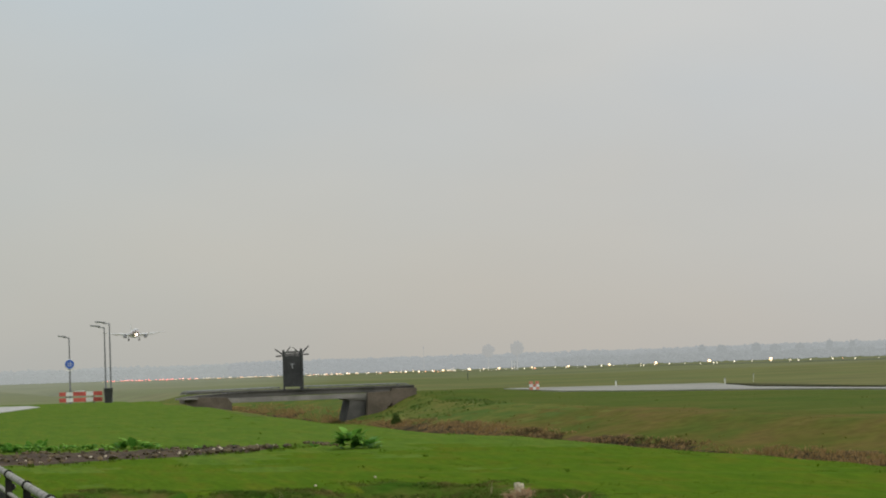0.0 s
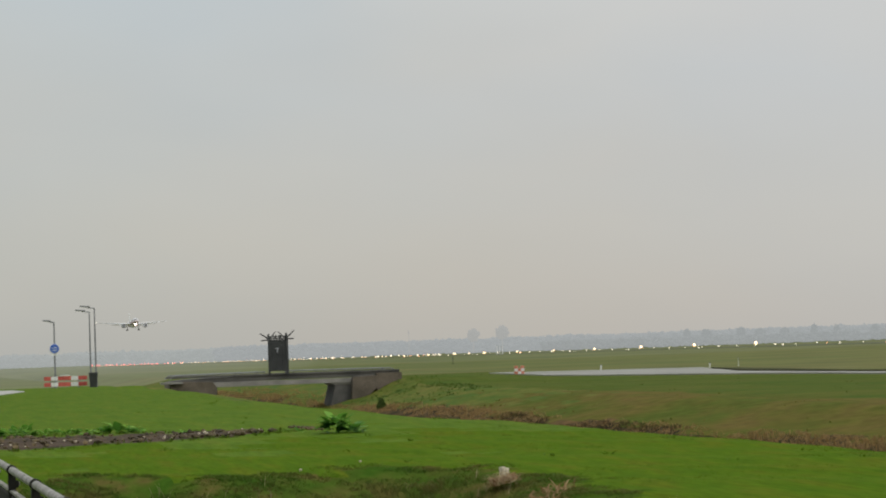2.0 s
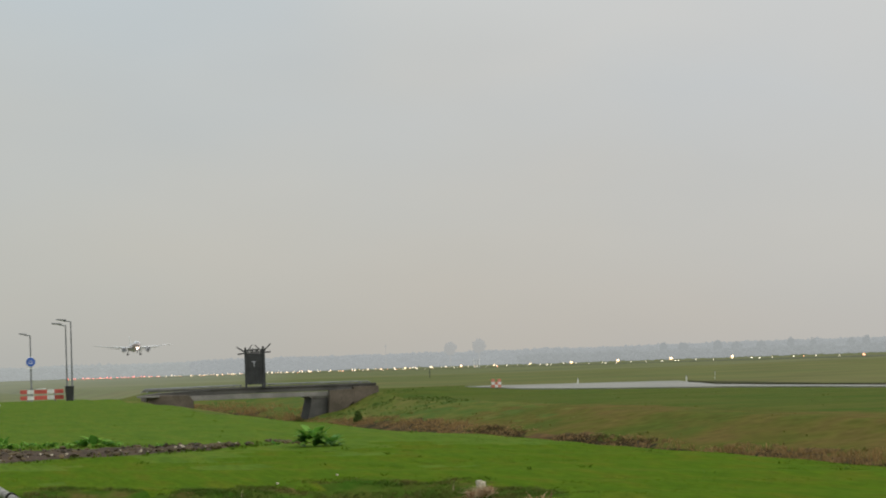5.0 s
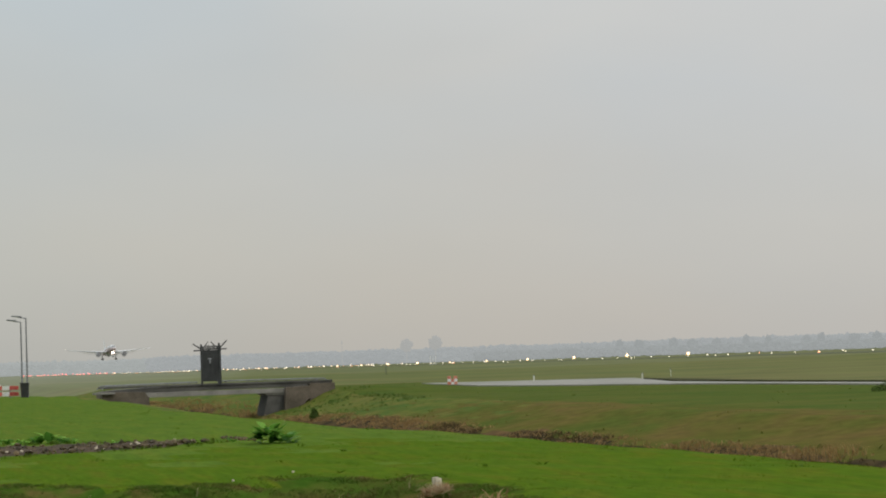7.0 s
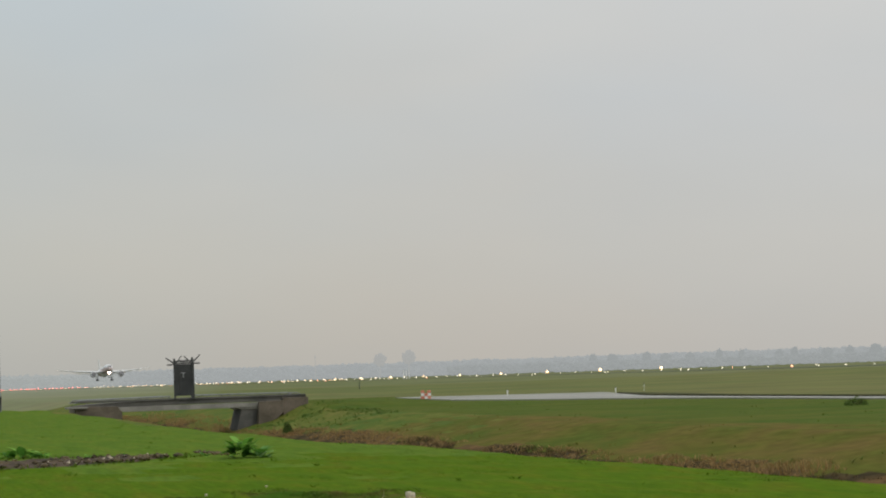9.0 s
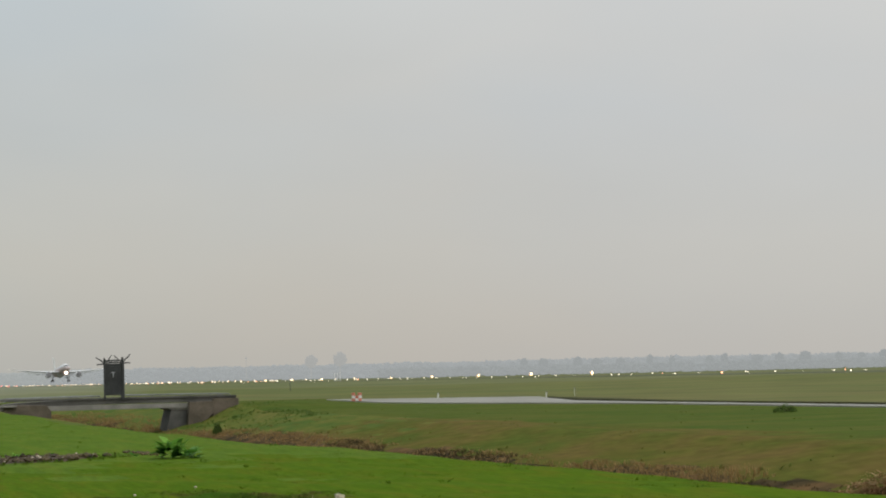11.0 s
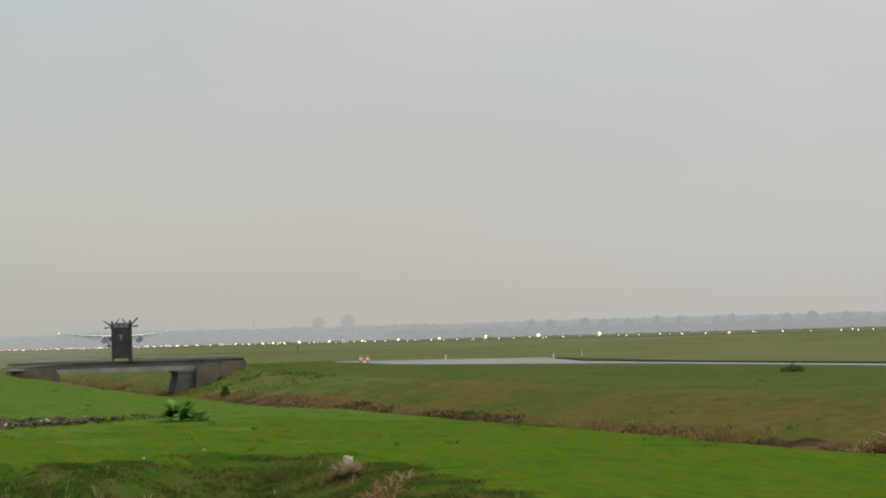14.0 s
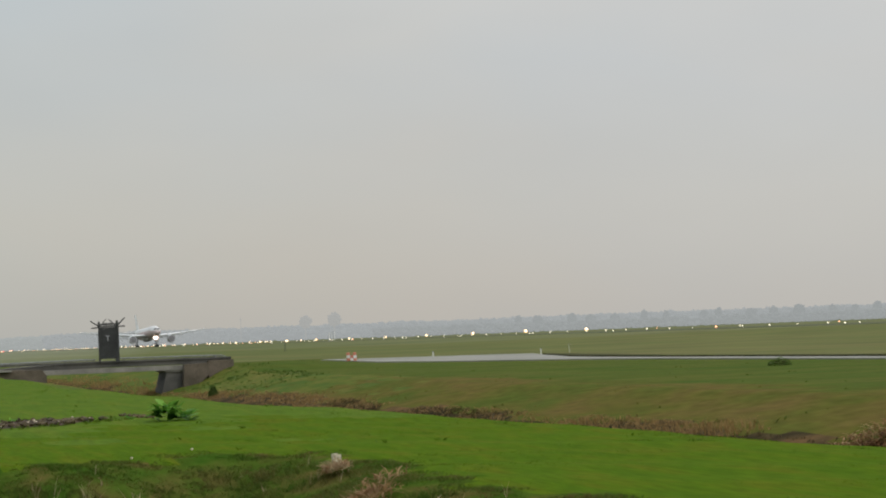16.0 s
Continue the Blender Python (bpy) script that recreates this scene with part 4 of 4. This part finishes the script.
def stone_block(x, y):
    """A broken pale block with a notch in its top."""
    b = thing("stone_block", "pale broken stone block standing at the lawn's edge", "stone", (x, y, float(height(x, y)) - 0.02))
    for x0, x1, z in ((-0.060, 0.014, 0.178), (-0.012, 0.058, 0.160)):
        bm = boxm(x0, x1, -0.05, 0.05, 0, z, 0.016)
        for v in bm.verts:
            v.co += 0.018 * Vector((noise.noise(v.co * 16), noise.noise(v.co * 16 + Vector((5, 0, 0))), noise.noise(v.co * 16 + Vector((0, 5, 0)))))
        part("lump", bm, M_block, b)


stone_block(7.53, 30.2)
straw_heap("straw_heap", 7.28, 29.2, 0.14, 0.25, 0.07, 150, 0.19, M_straw, "tuft of pale dead straw below the stone", 1)
straw_heap("straw_heap", 7.28, 29.3, 0.18, 0.35, 0.06, 160, 0.18, M_cut_reed, "tuft of brown dead grass below the stone", 8)
straw_heap("straw_heap", 6.55, 25.0, 0.24, 0.4, 0.10, 300, 0.22, M_cut_reed, "heap of reddish brown cut stalks", 2)
straw_heap("straw_heap", 6.65, 25.0, 0.25, 0.4, 0.10, 80, 0.26, M_reed, "scattered tan cut stalks on a heap", 9)
straw_heap("straw_heap", 7.02, 26.0, 0.24, 0.4, 0.04, 80, 0.28, M_cut_reed, "loose reddish brown cut stalks", 6)
straw_heap("straw_heap", 6.66, 22.9, 0.16, 0.3, 0.08, 60, 0.20, M_straw, "few pale cut stalks on the slope", 7)
straw_heap("straw_heap", 7.42, 29.75, 0.17, 0.25, 0.07, 120, 0.19, M_straw, "fan of tan straw hanging below the stone", 11, 3.6)
straw_heap("straw_heap", 7.05, 26.6, 0.30, 0.3, 0.04, 16, 0.36, M_cut_reed, "long reddish cut stems lying up the slope", 12, 0.25)
straw_heap("straw_heap", 3.1, 26.5, 0.6, 0.8, 0.10, 60, 0.30, M_reed, "bent tan grass stalks in the hollow", 13)
straw_heap("reed_heap", 27.15, 54.6, 2.9, 0.8, 0.50, 2900, 0.34, M_cut_reed, "large heap of cut brown reeds on the bank", 3)
straw_heap("straw_heap", 5.3, 28.2, 0.25, 0.3, 0.08, 24, 0.22, M_straw, "few pale dead stalks in rough grass", 4)
straw_heap("straw_heap", 2.7, 29.8, 0.35, 0.5, 0.12, 40, 0.22, M_straw, "few pale dead stalks in rough grass", 5)


# ---- field furniture ----
def marker():
    m = thing("marker_board", "red and white chequered marker blocks beside the service road", "marker", (52.0, 202.0, -0.60))
    m.scale = (0.85, 0.85, 0.9)
    for i, (x, z, s) in enumerate(((-0.5, 0, 0), (-0.17, 0, 1), (0.16, 0, 0), (-0.5, 0.27, 1), (-0.17, 0.27, 0), (0.16, 0.27, 1), (-0.5, 0.54, 0), (0.16, 0.54, 0))):
        part("block", boxm(x, x + 0.32, -0.15, 0.15, z, z + 0.26, 0.02), M_white if s else M_marker, m, "white block" if s else "red block")


marker()


def delineator(x, y, h, label, coat=M_white, w=0.045):
    p = thing("delineator_post", label, "post", (x, y, float(height(x, y))), "posts along the service road")
    part("shaft", boxm(-w, w, -w, w, -0.1, h, 0.006), coat, p)
    part("cap", boxm(-0.05, 0.05, -0.045, 0.045, h, h + 0.06, 0.01), M_pole, p)


delineator(60.75, 207, 0.5, "short white marker post by the service road")
delineator(69.5, 203, 0.4, "short white marker post at the road corner")
delineator(72.5, 204, 0.7, "thin pale marker post in the field", M_white, 0.014)
delineator(89.4, 391, 1.3, "dark post standing in the airfield grass", M_black)
for k in range(3):
    delineator(209.3 + k * 1.0, 844, 3.2, "tall white stake beside the runway", M_white, 0.13)


def shrub(x, y, r, h, n, seed, label):
    rng = random.Random(seed)
    s = thing("shrub", label, "shrub", (x, y, float(height(x, y))))
    bm = bmesh.new()
    for _ in range(14):
        a = rng.uniform(0, 6.28)
        rod(bm, (0, 0, 0), (r * 0.6 * math.cos(a), r * 0.6 * math.sin(a), h * rng.uniform(0.5, 0.95)), 0.02, 0.006, 5)
    part("branches", bm, M_soil, s)
    bm = bmesh.new()
    for _ in range(n):
        a, q, u = rng.uniform(0, 6.28), math.sqrt(rng.random()), rng.random()
        c = Vector((r * q * math.cos(a), r * q * math.sin(a), h * u * (1 - 0.7 * q * q)))
        m = Matrix.Translation(c) @ Euler((rng.uniform(0, 6), rng.uniform(0, 6), rng.uniform(0, 6))).to_matrix().to_4x4()
        w = rng.uniform(0.04, 0.09)
        bm.faces.new([bm.verts.new(m @ Vector(p)) for p in ((-w, 0, 0), (0, -w * 0.5, 0.01), (w, 0, 0), (0, w * 0.5, 0.01))])
    part("foliage", bm, M_shrub, s)


shrub(49.6, 109, 0.6, 0.42, 300, 1, "low dark green shrub in the meadow grass")
shrub(28.25, 143.2, 0.28, 0.66, 900, 2, "small dark shrub on the bank by the bridge")


# ---- runway lights ----
def light_fitting(name, r, lamp, label, group, halo=None):
    """Elevated light: stem, housing and glowing bowl, oversized to stand for its glare."""
    p = thing(name, label, "runway light", (0, 0, -50), group)
    part("stem", rodm((0, 0, -0.05), (0, 0, 0.25), 0.03, seg=6), M_pole, p)
    part("housing", rodm((0, 0, 0.2), (0, 0, 0.32), 0.12, 0.16, seg=8), M_pole, p)
    # hot core in front; the dimmer coloured bowl behind is its halo of glare
    if halo:
        core = part("lamp", lathe([(0.0, 0.2 * r, 0), (0.22 * r, 0.58 * r, 0), (0.8 * r, 0.62 * r, 0), (1.2 * r, 0.3 * r, 0)], 10, "Z"), lamp, p, "blazing lamp core")
        core.location = (-0.12 * r, -0.75 * r, 0.32 + 0.3 * r)
    part("bowl", lathe([(0.32 - 0.0, r * 0.75, 0), (0.32 + 0.35 * r, r, 0), (0.32 + 1.1 * r, r * 0.85, 0), (0.32 + 1.65 * r, r * 0.35, 0)], 9, "Z"), halo or lamp, p, "glowing lamp bowl widened to its glare")
    return p


def runway_lights():
    rng = random.Random(8)
    # Radii follow each lamp's glare, well over a fitting's true size.
    big = light_fitting("runway_light", 0.54, M_lamp_w, "bright warm white runway edge light", "runway edge lights", M_amber)
    mid = light_fitting("runway_light", 0.27, M_lamp_w, "warm white runway edge light", "runway edge lights", M_amber)
    large = light_fitting("runway_light", 0.46, M_lamp_w, "warm white runway edge light", "runway edge lights", M_amber)
    tiny = light_fitting("runway_light", 0.17, M_lamp_d, "small white runway light", "runway centre lights")
    pair = light_fitting("runway_light", 0.24, M_lamp_d, "small warm touchdown zone light", "touchdown zone lights", M_amber)
    orange = light_fitting("runway_light", 0.20, M_lamp_o, "orange glowing runway light", "runway edge lights")
    red = light_fitting("approach_light", 0.62, M_lamp_r, "red glowing approach light", "approach lights", M_rose)
    first = {}

    def put(kind, x, y):
        q = rng.uniform(0.72, 1.25)
        m = Matrix.Translation((x, y, float(height(x, y)) + 0.05)) @ Matrix.Diagonal((q * rng.uniform(0.85, 1.2), q, q, 1))
        if kind in first:
            copy_thing(kind, m)
        else:
            kind.matrix_basis, first[kind] = m, 1

    for k in range(-3, 22):                       # far edge, every 60 m
        y = 262 * (2.75 + 0.2293 * k)
        c = y / 262
        put(big if 3.9 < c < 4.9 else large if 2.7 < c < 3.9 else mid if c > 4.9 else orange if k % 2 else tiny, 262, y)
    for k in range(-13, 30):                      # centre line, every 15 m
        put(tiny, 226, 226 * (2.75 + 0.0664 * k))
    for k in range(0, 24):                        # near edge, every 60 m
        y = 198 * (2.05 + 0.304 * k)
        put(mid if k > 14 else orange if k in (1, 6) else tiny, 198, y)
    for k in range(0, 30):                        # touchdown zone rows
        for x in (212, 218, 240, 246):
            if rng.random() < 0.25:
                continue
            put(pair if (k + x) % 4 else orange, x + rng.uniform(-0.5, 0.5), 990 + 30 * k)
    for k in range(0, 44):                        # red rows before the threshold
        y = 2030 + 19 * k + rng.uniform(-9, 9)
        put(red if k % 6 else mid, 226 + (12 if k % 2 else -12) + rng.uniform(-3, 3), y)
    for k in range(0, 9):
        put(mid, 226, 2080 + 100 * k)


runway_lights()


# ---- far woods ----
def far_clumps(name, a0, a1, dist, n, low, high, size, material, label, seed):
    """Far woodland as many rough leafy lumps along an arc."""
    rng = np.random.default_rng(seed)
    bm = bmesh.new()
    bmesh.ops.create_icosphere(bm, subdivisions=1, radius=1.0)
    base = np.array([v.co[:] for v in bm.verts])
    fc = np.array([[v.index for v in f.verts] for f in bm.faces])
    bm.free()
    V, F = [], []
    for i in range(n):
        a = math.radians(rng.uniform(a0, a1))
        d = dist * rng.uniform(0.97, 1.05)
        top = low + (high - low) * (0.5 + 0.5 * noise.noise((math.degrees(a) * 1.3, seed, 0.0))) + rng.normal(0, 0.35)
        z = top * rng.uniform(0.0, 1.0) ** 0.75
        r = size * rng.uniform(0.6, 1.3)
        v = base * r * (1 + 0.35 * rng.normal(size=(len(base), 1))) * np.array([1.3, 1.3, 0.8])
        V.append(v + np.array([d * math.sin(a), d * math.cos(a), z - r * 0.6]))
        F.append(fc + 12 * i)
    me = mesh_from(name, np.concatenate(V), np.concatenate(F), material)
    return tagged(new(name, me), label, "woodland", kind="stuff")


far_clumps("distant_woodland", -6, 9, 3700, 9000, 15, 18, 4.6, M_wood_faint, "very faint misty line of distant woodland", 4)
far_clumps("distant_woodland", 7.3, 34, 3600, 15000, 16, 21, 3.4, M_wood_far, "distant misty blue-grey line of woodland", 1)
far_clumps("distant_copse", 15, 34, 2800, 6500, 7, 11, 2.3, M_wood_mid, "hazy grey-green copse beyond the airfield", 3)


def far_tree(az, dist, top, wide, trunk, seed, label, mist=M_tree_far):
    rng = random.Random(seed)
    a = radians(az)
    t = thing("distant_tree", label, "tree", (dist * math.sin(a), dist * math.cos(a), -0.3), "distant misty trees")
    bm = rodm((0, 0, 0), (0, 0, trunk * 1.4), wide * 0.05, wide * 0.03, 7)
    for k in range(7):
        b = k * 0.9
        rod(bm, (0, 0, trunk), (wide * 0.4 * math.cos(b), wide * 0.4 * math.sin(b), trunk + (top - trunk) * rng.uniform(0.4, 0.8)), wide * 0.02, wide * 0.008, 5)
    part("trunk", bm, mist, t)
    bm = bmesh.new()
    for _ in range(190):
        u, b, q = rng.uniform(-1, 1), rng.uniform(0, 6.28), rng.uniform(0.05, 1) ** 0.4
        s = math.sqrt(1 - u * u)
        c = Vector((wide / 2 * q * s * math.cos(b), wide / 2 * q * s * math.sin(b), trunk + (top - trunk) * (0.5 + 0.5 * u * q)))
        v = bmesh.ops.create_icosphere(bm, subdivisions=1, radius=wide * rng.uniform(0.07, 0.13), matrix=Matrix.Translation(c))["verts"]
        for p in v:
            p.co += Vector((rng.gauss(0, 1), rng.gauss(0, 1), rng.gauss(0, 1))) * wide * 0.018
    part("crown", bm, mist, t)


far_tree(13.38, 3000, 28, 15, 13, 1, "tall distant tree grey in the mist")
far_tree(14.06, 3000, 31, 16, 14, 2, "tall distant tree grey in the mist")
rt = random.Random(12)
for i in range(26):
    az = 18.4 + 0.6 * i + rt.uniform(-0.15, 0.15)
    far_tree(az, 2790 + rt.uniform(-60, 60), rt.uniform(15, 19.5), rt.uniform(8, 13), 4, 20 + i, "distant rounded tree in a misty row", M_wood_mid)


def far_mast(az, dist, h):
    a = radians(az)
    t = thing("distant_mast", "thin distant mast rising above misty woods", "mast", (dist * math.sin(a), dist * math.cos(a), -0.3))
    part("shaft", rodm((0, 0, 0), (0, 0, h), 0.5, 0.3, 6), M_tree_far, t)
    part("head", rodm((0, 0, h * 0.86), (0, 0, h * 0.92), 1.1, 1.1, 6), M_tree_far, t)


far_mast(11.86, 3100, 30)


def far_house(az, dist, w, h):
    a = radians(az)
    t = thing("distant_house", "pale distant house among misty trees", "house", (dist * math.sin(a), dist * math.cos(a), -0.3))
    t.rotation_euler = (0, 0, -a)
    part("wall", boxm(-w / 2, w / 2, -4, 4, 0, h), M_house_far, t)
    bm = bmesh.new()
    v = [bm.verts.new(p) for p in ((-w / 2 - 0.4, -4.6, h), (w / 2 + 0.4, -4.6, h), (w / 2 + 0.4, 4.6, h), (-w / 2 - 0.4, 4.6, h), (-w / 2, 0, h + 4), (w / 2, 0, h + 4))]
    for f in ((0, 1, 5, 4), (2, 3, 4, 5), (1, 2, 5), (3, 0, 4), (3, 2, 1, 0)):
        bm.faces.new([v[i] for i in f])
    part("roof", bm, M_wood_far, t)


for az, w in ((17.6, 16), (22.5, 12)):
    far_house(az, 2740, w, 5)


# ---- airliner ----
def airliner():
    """Twin-engined airliner; its origin is the nose-gear light, its nose points along -Y."""
    p = thing("airliner", "white wide-body twin-engine airliner landing with gear down and lights on", "airplane")
    part("fuselage", lathe([(-5.6, 0.05, 2.5), (-5.2, 0.7, 2.55), (-4.2, 1.4, 2.7), (-2.4, 2.25, 2.95), (0, 2.9, 3.15), (3, 3.2, 3.25), (8, 3.25, 3.25), (44, 3.25, 3.25),
                            (50, 3.0, 3.5), (57, 2.2, 4.1), (63, 1.3, 4.7), (67.5, 0.4, 5.2)], 32), M_skin, p, "white fuselage with brownish grey belly", True)
    body = p.children[0].data
    body.materials.append(M_belly)
    for f in body.polygons:
        f.material_index = 1 if f.center.z < 3.6 and f.center.y < 58 else 0
    part("windscreen", boxm(-1.35, 1.35, -4.2, -2.9, 4.15, 4.75, 0.15), M_glassdark, p, "dark cockpit windows")
    part("belly_fairing", lathe([(16, 0.3, 0.6), (18, 1.6, 0.8), (22, 2.3, 0.9), (32, 2.3, 0.9), (38, 0.4, 0.8)], 20), M_wing, p, "", True)

    def wing(name, rows, material):
        bm = bmesh.new()
        rings = []
        for x, ya, yb, z, th in rows:
            c = yb - ya
            rings.append([bm.verts.new(v) for v in ((x, ya, z), (x, ya + 0.25 * c, z + th * 0.55), (x, ya + 0.6 * c, z + th * 0.4), (x, yb, z),
                                                    (x, ya + 0.6 * c, z - th * 0.35), (x, ya + 0.25 * c, z - th * 0.45))])
        for a, b in zip(rings, rings[1:]):
            for k in range(6):
                bm.faces.new((a[k], a[(k + 1) % 6], b[(k + 1) % 6], b[k]))
        bm.faces.new(rings[0])
        bm.faces.new(rings[-1])
        bmesh.ops.recalc_face_normals(bm, faces=bm.faces[:])
        return part(name, bm, material, p, "", True)

    for s in (-1, 1):
        wing("wing", [(s * 2.6, 12.5, 28.5, 1.3, 1.9), (s * 11, 19.5, 29.5, 2.1, 1.3), (s * 24, 27.5, 33.4, 3.6, 0.7), (s * 33, 33.5, 36.6, 5.0, 0.35), (s * 35.4, 35.8, 37.2, 5.6, 0.15)], M_wing)
        wing("flap", [(s * 3.4, 28.0, 32.0, 0.5, 0.3), (s * 11, 28.8, 32.2, 1.0, 0.3), (s * 22, 32.2, 34.6, 2.4, 0.2)], M_wing)
        wing("tailplane", [(s * 1.2, 56, 63, 4.6, 0.7), (s * 11.5, 63.5, 66.5, 5.6, 0.25)], M_wing)
        engine = part("engine", lathe([(10.0, 1.75, -0.6), (9.6, 1.95, -0.6), (10.6, 2.15, -0.6), (13, 2.2, -0.6), (16, 1.7, -0.5), (17.6, 1.1, -0.4)], 24), M_nacelle, p, "grey engine nacelle", True)
        engine.location = (s * 10.6, 0, 0.1)
        part("fan", lathe([(9.45, 0.05, 0), (9.58, 0.5, 0), (9.62, 1.7, 0)], 20), M_fan, engine, "dark engine fan").location = (0, 0, -0.6)
        part("pylon", boxm(s * 10.6 - 0.25, s * 10.6 + 0.25, 12, 22, 0.8, 2.2, 0.1), M_wing, p)
        leg = part("main_gear", rodm((s * 5.6, 29.5, -3.4), (s * 4.6, 29.5, 1.2), 0.28, 0.35), M_pole, p, "lowered main landing gear")
        box(bm := bmesh.new(), s * 5.6 - 0.15, s * 5.6 + 0.15, 27.6, 31.4, -3.6, -3.3)
        part("bogie", bm, M_pole, leg)
        for y in (28.0, 29.5, 31.0):
            for x in (-0.75, 0.35):
                part("wheel", rodm((s * 5.6 + x, y, -3.62), (s * 5.6 + x + 0.45, y, -3.62), 0.66, seg=16), M_tyre, leg)
        part("gear_door", boxm(s * 6.3 - 0.05, s * 6.3 + 0.05, 28.0, 31, -2.4, 0.6, 0.02), M_skin, p)
        part("wing_light", lathe([(35.5, 0.05, 0), (35.6, 0.11, 0), (35.9, 0.11, 0), (36.1, 0.05, 0)], 10), M_landing if s < 0 else M_white, p, "wingtip light").location = (s * 35.3, 0, 5.6)
    bm = bmesh.new()
    rings = []
    for z, ya, yb, th in ((5.6, 52.5, 63.5, 0.8), (10, 57.3, 65.0, 0.55), (15.6, 63.2, 67.5, 0.3)):
        rings.append([bm.verts.new(v) for v in ((0, ya, z), (th / 2, ya + 2, z), (0, yb, z), (-th / 2, ya + 2, z))])
    for a, b in zip(rings, rings[1:]):
        for k in range(4):
            bm.faces.new((a[k], a[(k + 1) % 4], b[(k + 1) % 4], b[k]))
    bm.faces.new(rings[-1])
    bmesh.ops.recalc_face_normals(bm, faces=bm.faces[:])
    part("tail_fin", bm, M_fin, p, "tail fin paled by haze in its paint")
    leg = part("nose_gear", rodm((0, 0.6, -3.2), (0, 0.2, 0.6), 0.16, 0.2), M_pole, p, "lowered nose gear")
    for x in (-0.55, 0.2):
        part("wheel", rodm((x, 0.6, -3.55), (x + 0.35, 0.6, -3.55), 0.53, seg=16), M_tyre, leg)
    # Lamp is drawn oversize; the added ring behind it is its pink glare.
    lamp = part("landing_light", lathe([(-0.9, 0.15, 0), (-0.75, 0.8, 0), (-0.2, 0.95, 0), (0.3, 0.7, 0), (0.5, 0.2, 0)], 20), M_landing, p, "blazing white landing light", True)
    part("reflector", lathe([(-0.1, 0.9, 0), (-0.05, 1.45, 0), (0.25, 1.3, 0), (0.4, 0.5, 0)], 20), M_flare, lamp, "rosy ring of glare around the landing light", True)
    return p


plane = airliner()


def motions():
    rows = []
    level = [(0, 46.3), (2, 38.0), (4, 29.2), (5.5, 22.4), (7, 16.3), (8, 12.6), (9, 10.2), (10.5, 8.6), (12, 7.3), (13.5, 6.2), (15, 4.75), (16, 4.45)]
    tilt = [(0, 3.0), (8, 3.5), (10.5, 4.2), (13, 3.8), (16, 1.9)]
    for i in range(33):
        t = i * 0.5
        z = float(np.interp(t, *zip(*level)))
        up = float(np.interp(t, *zip(*tilt)))
        rows.append((t, pose(228.0, 2533.0 - 76.4 * t, z, -up, 0, 0)))
    walk(plane, rows)


motions()
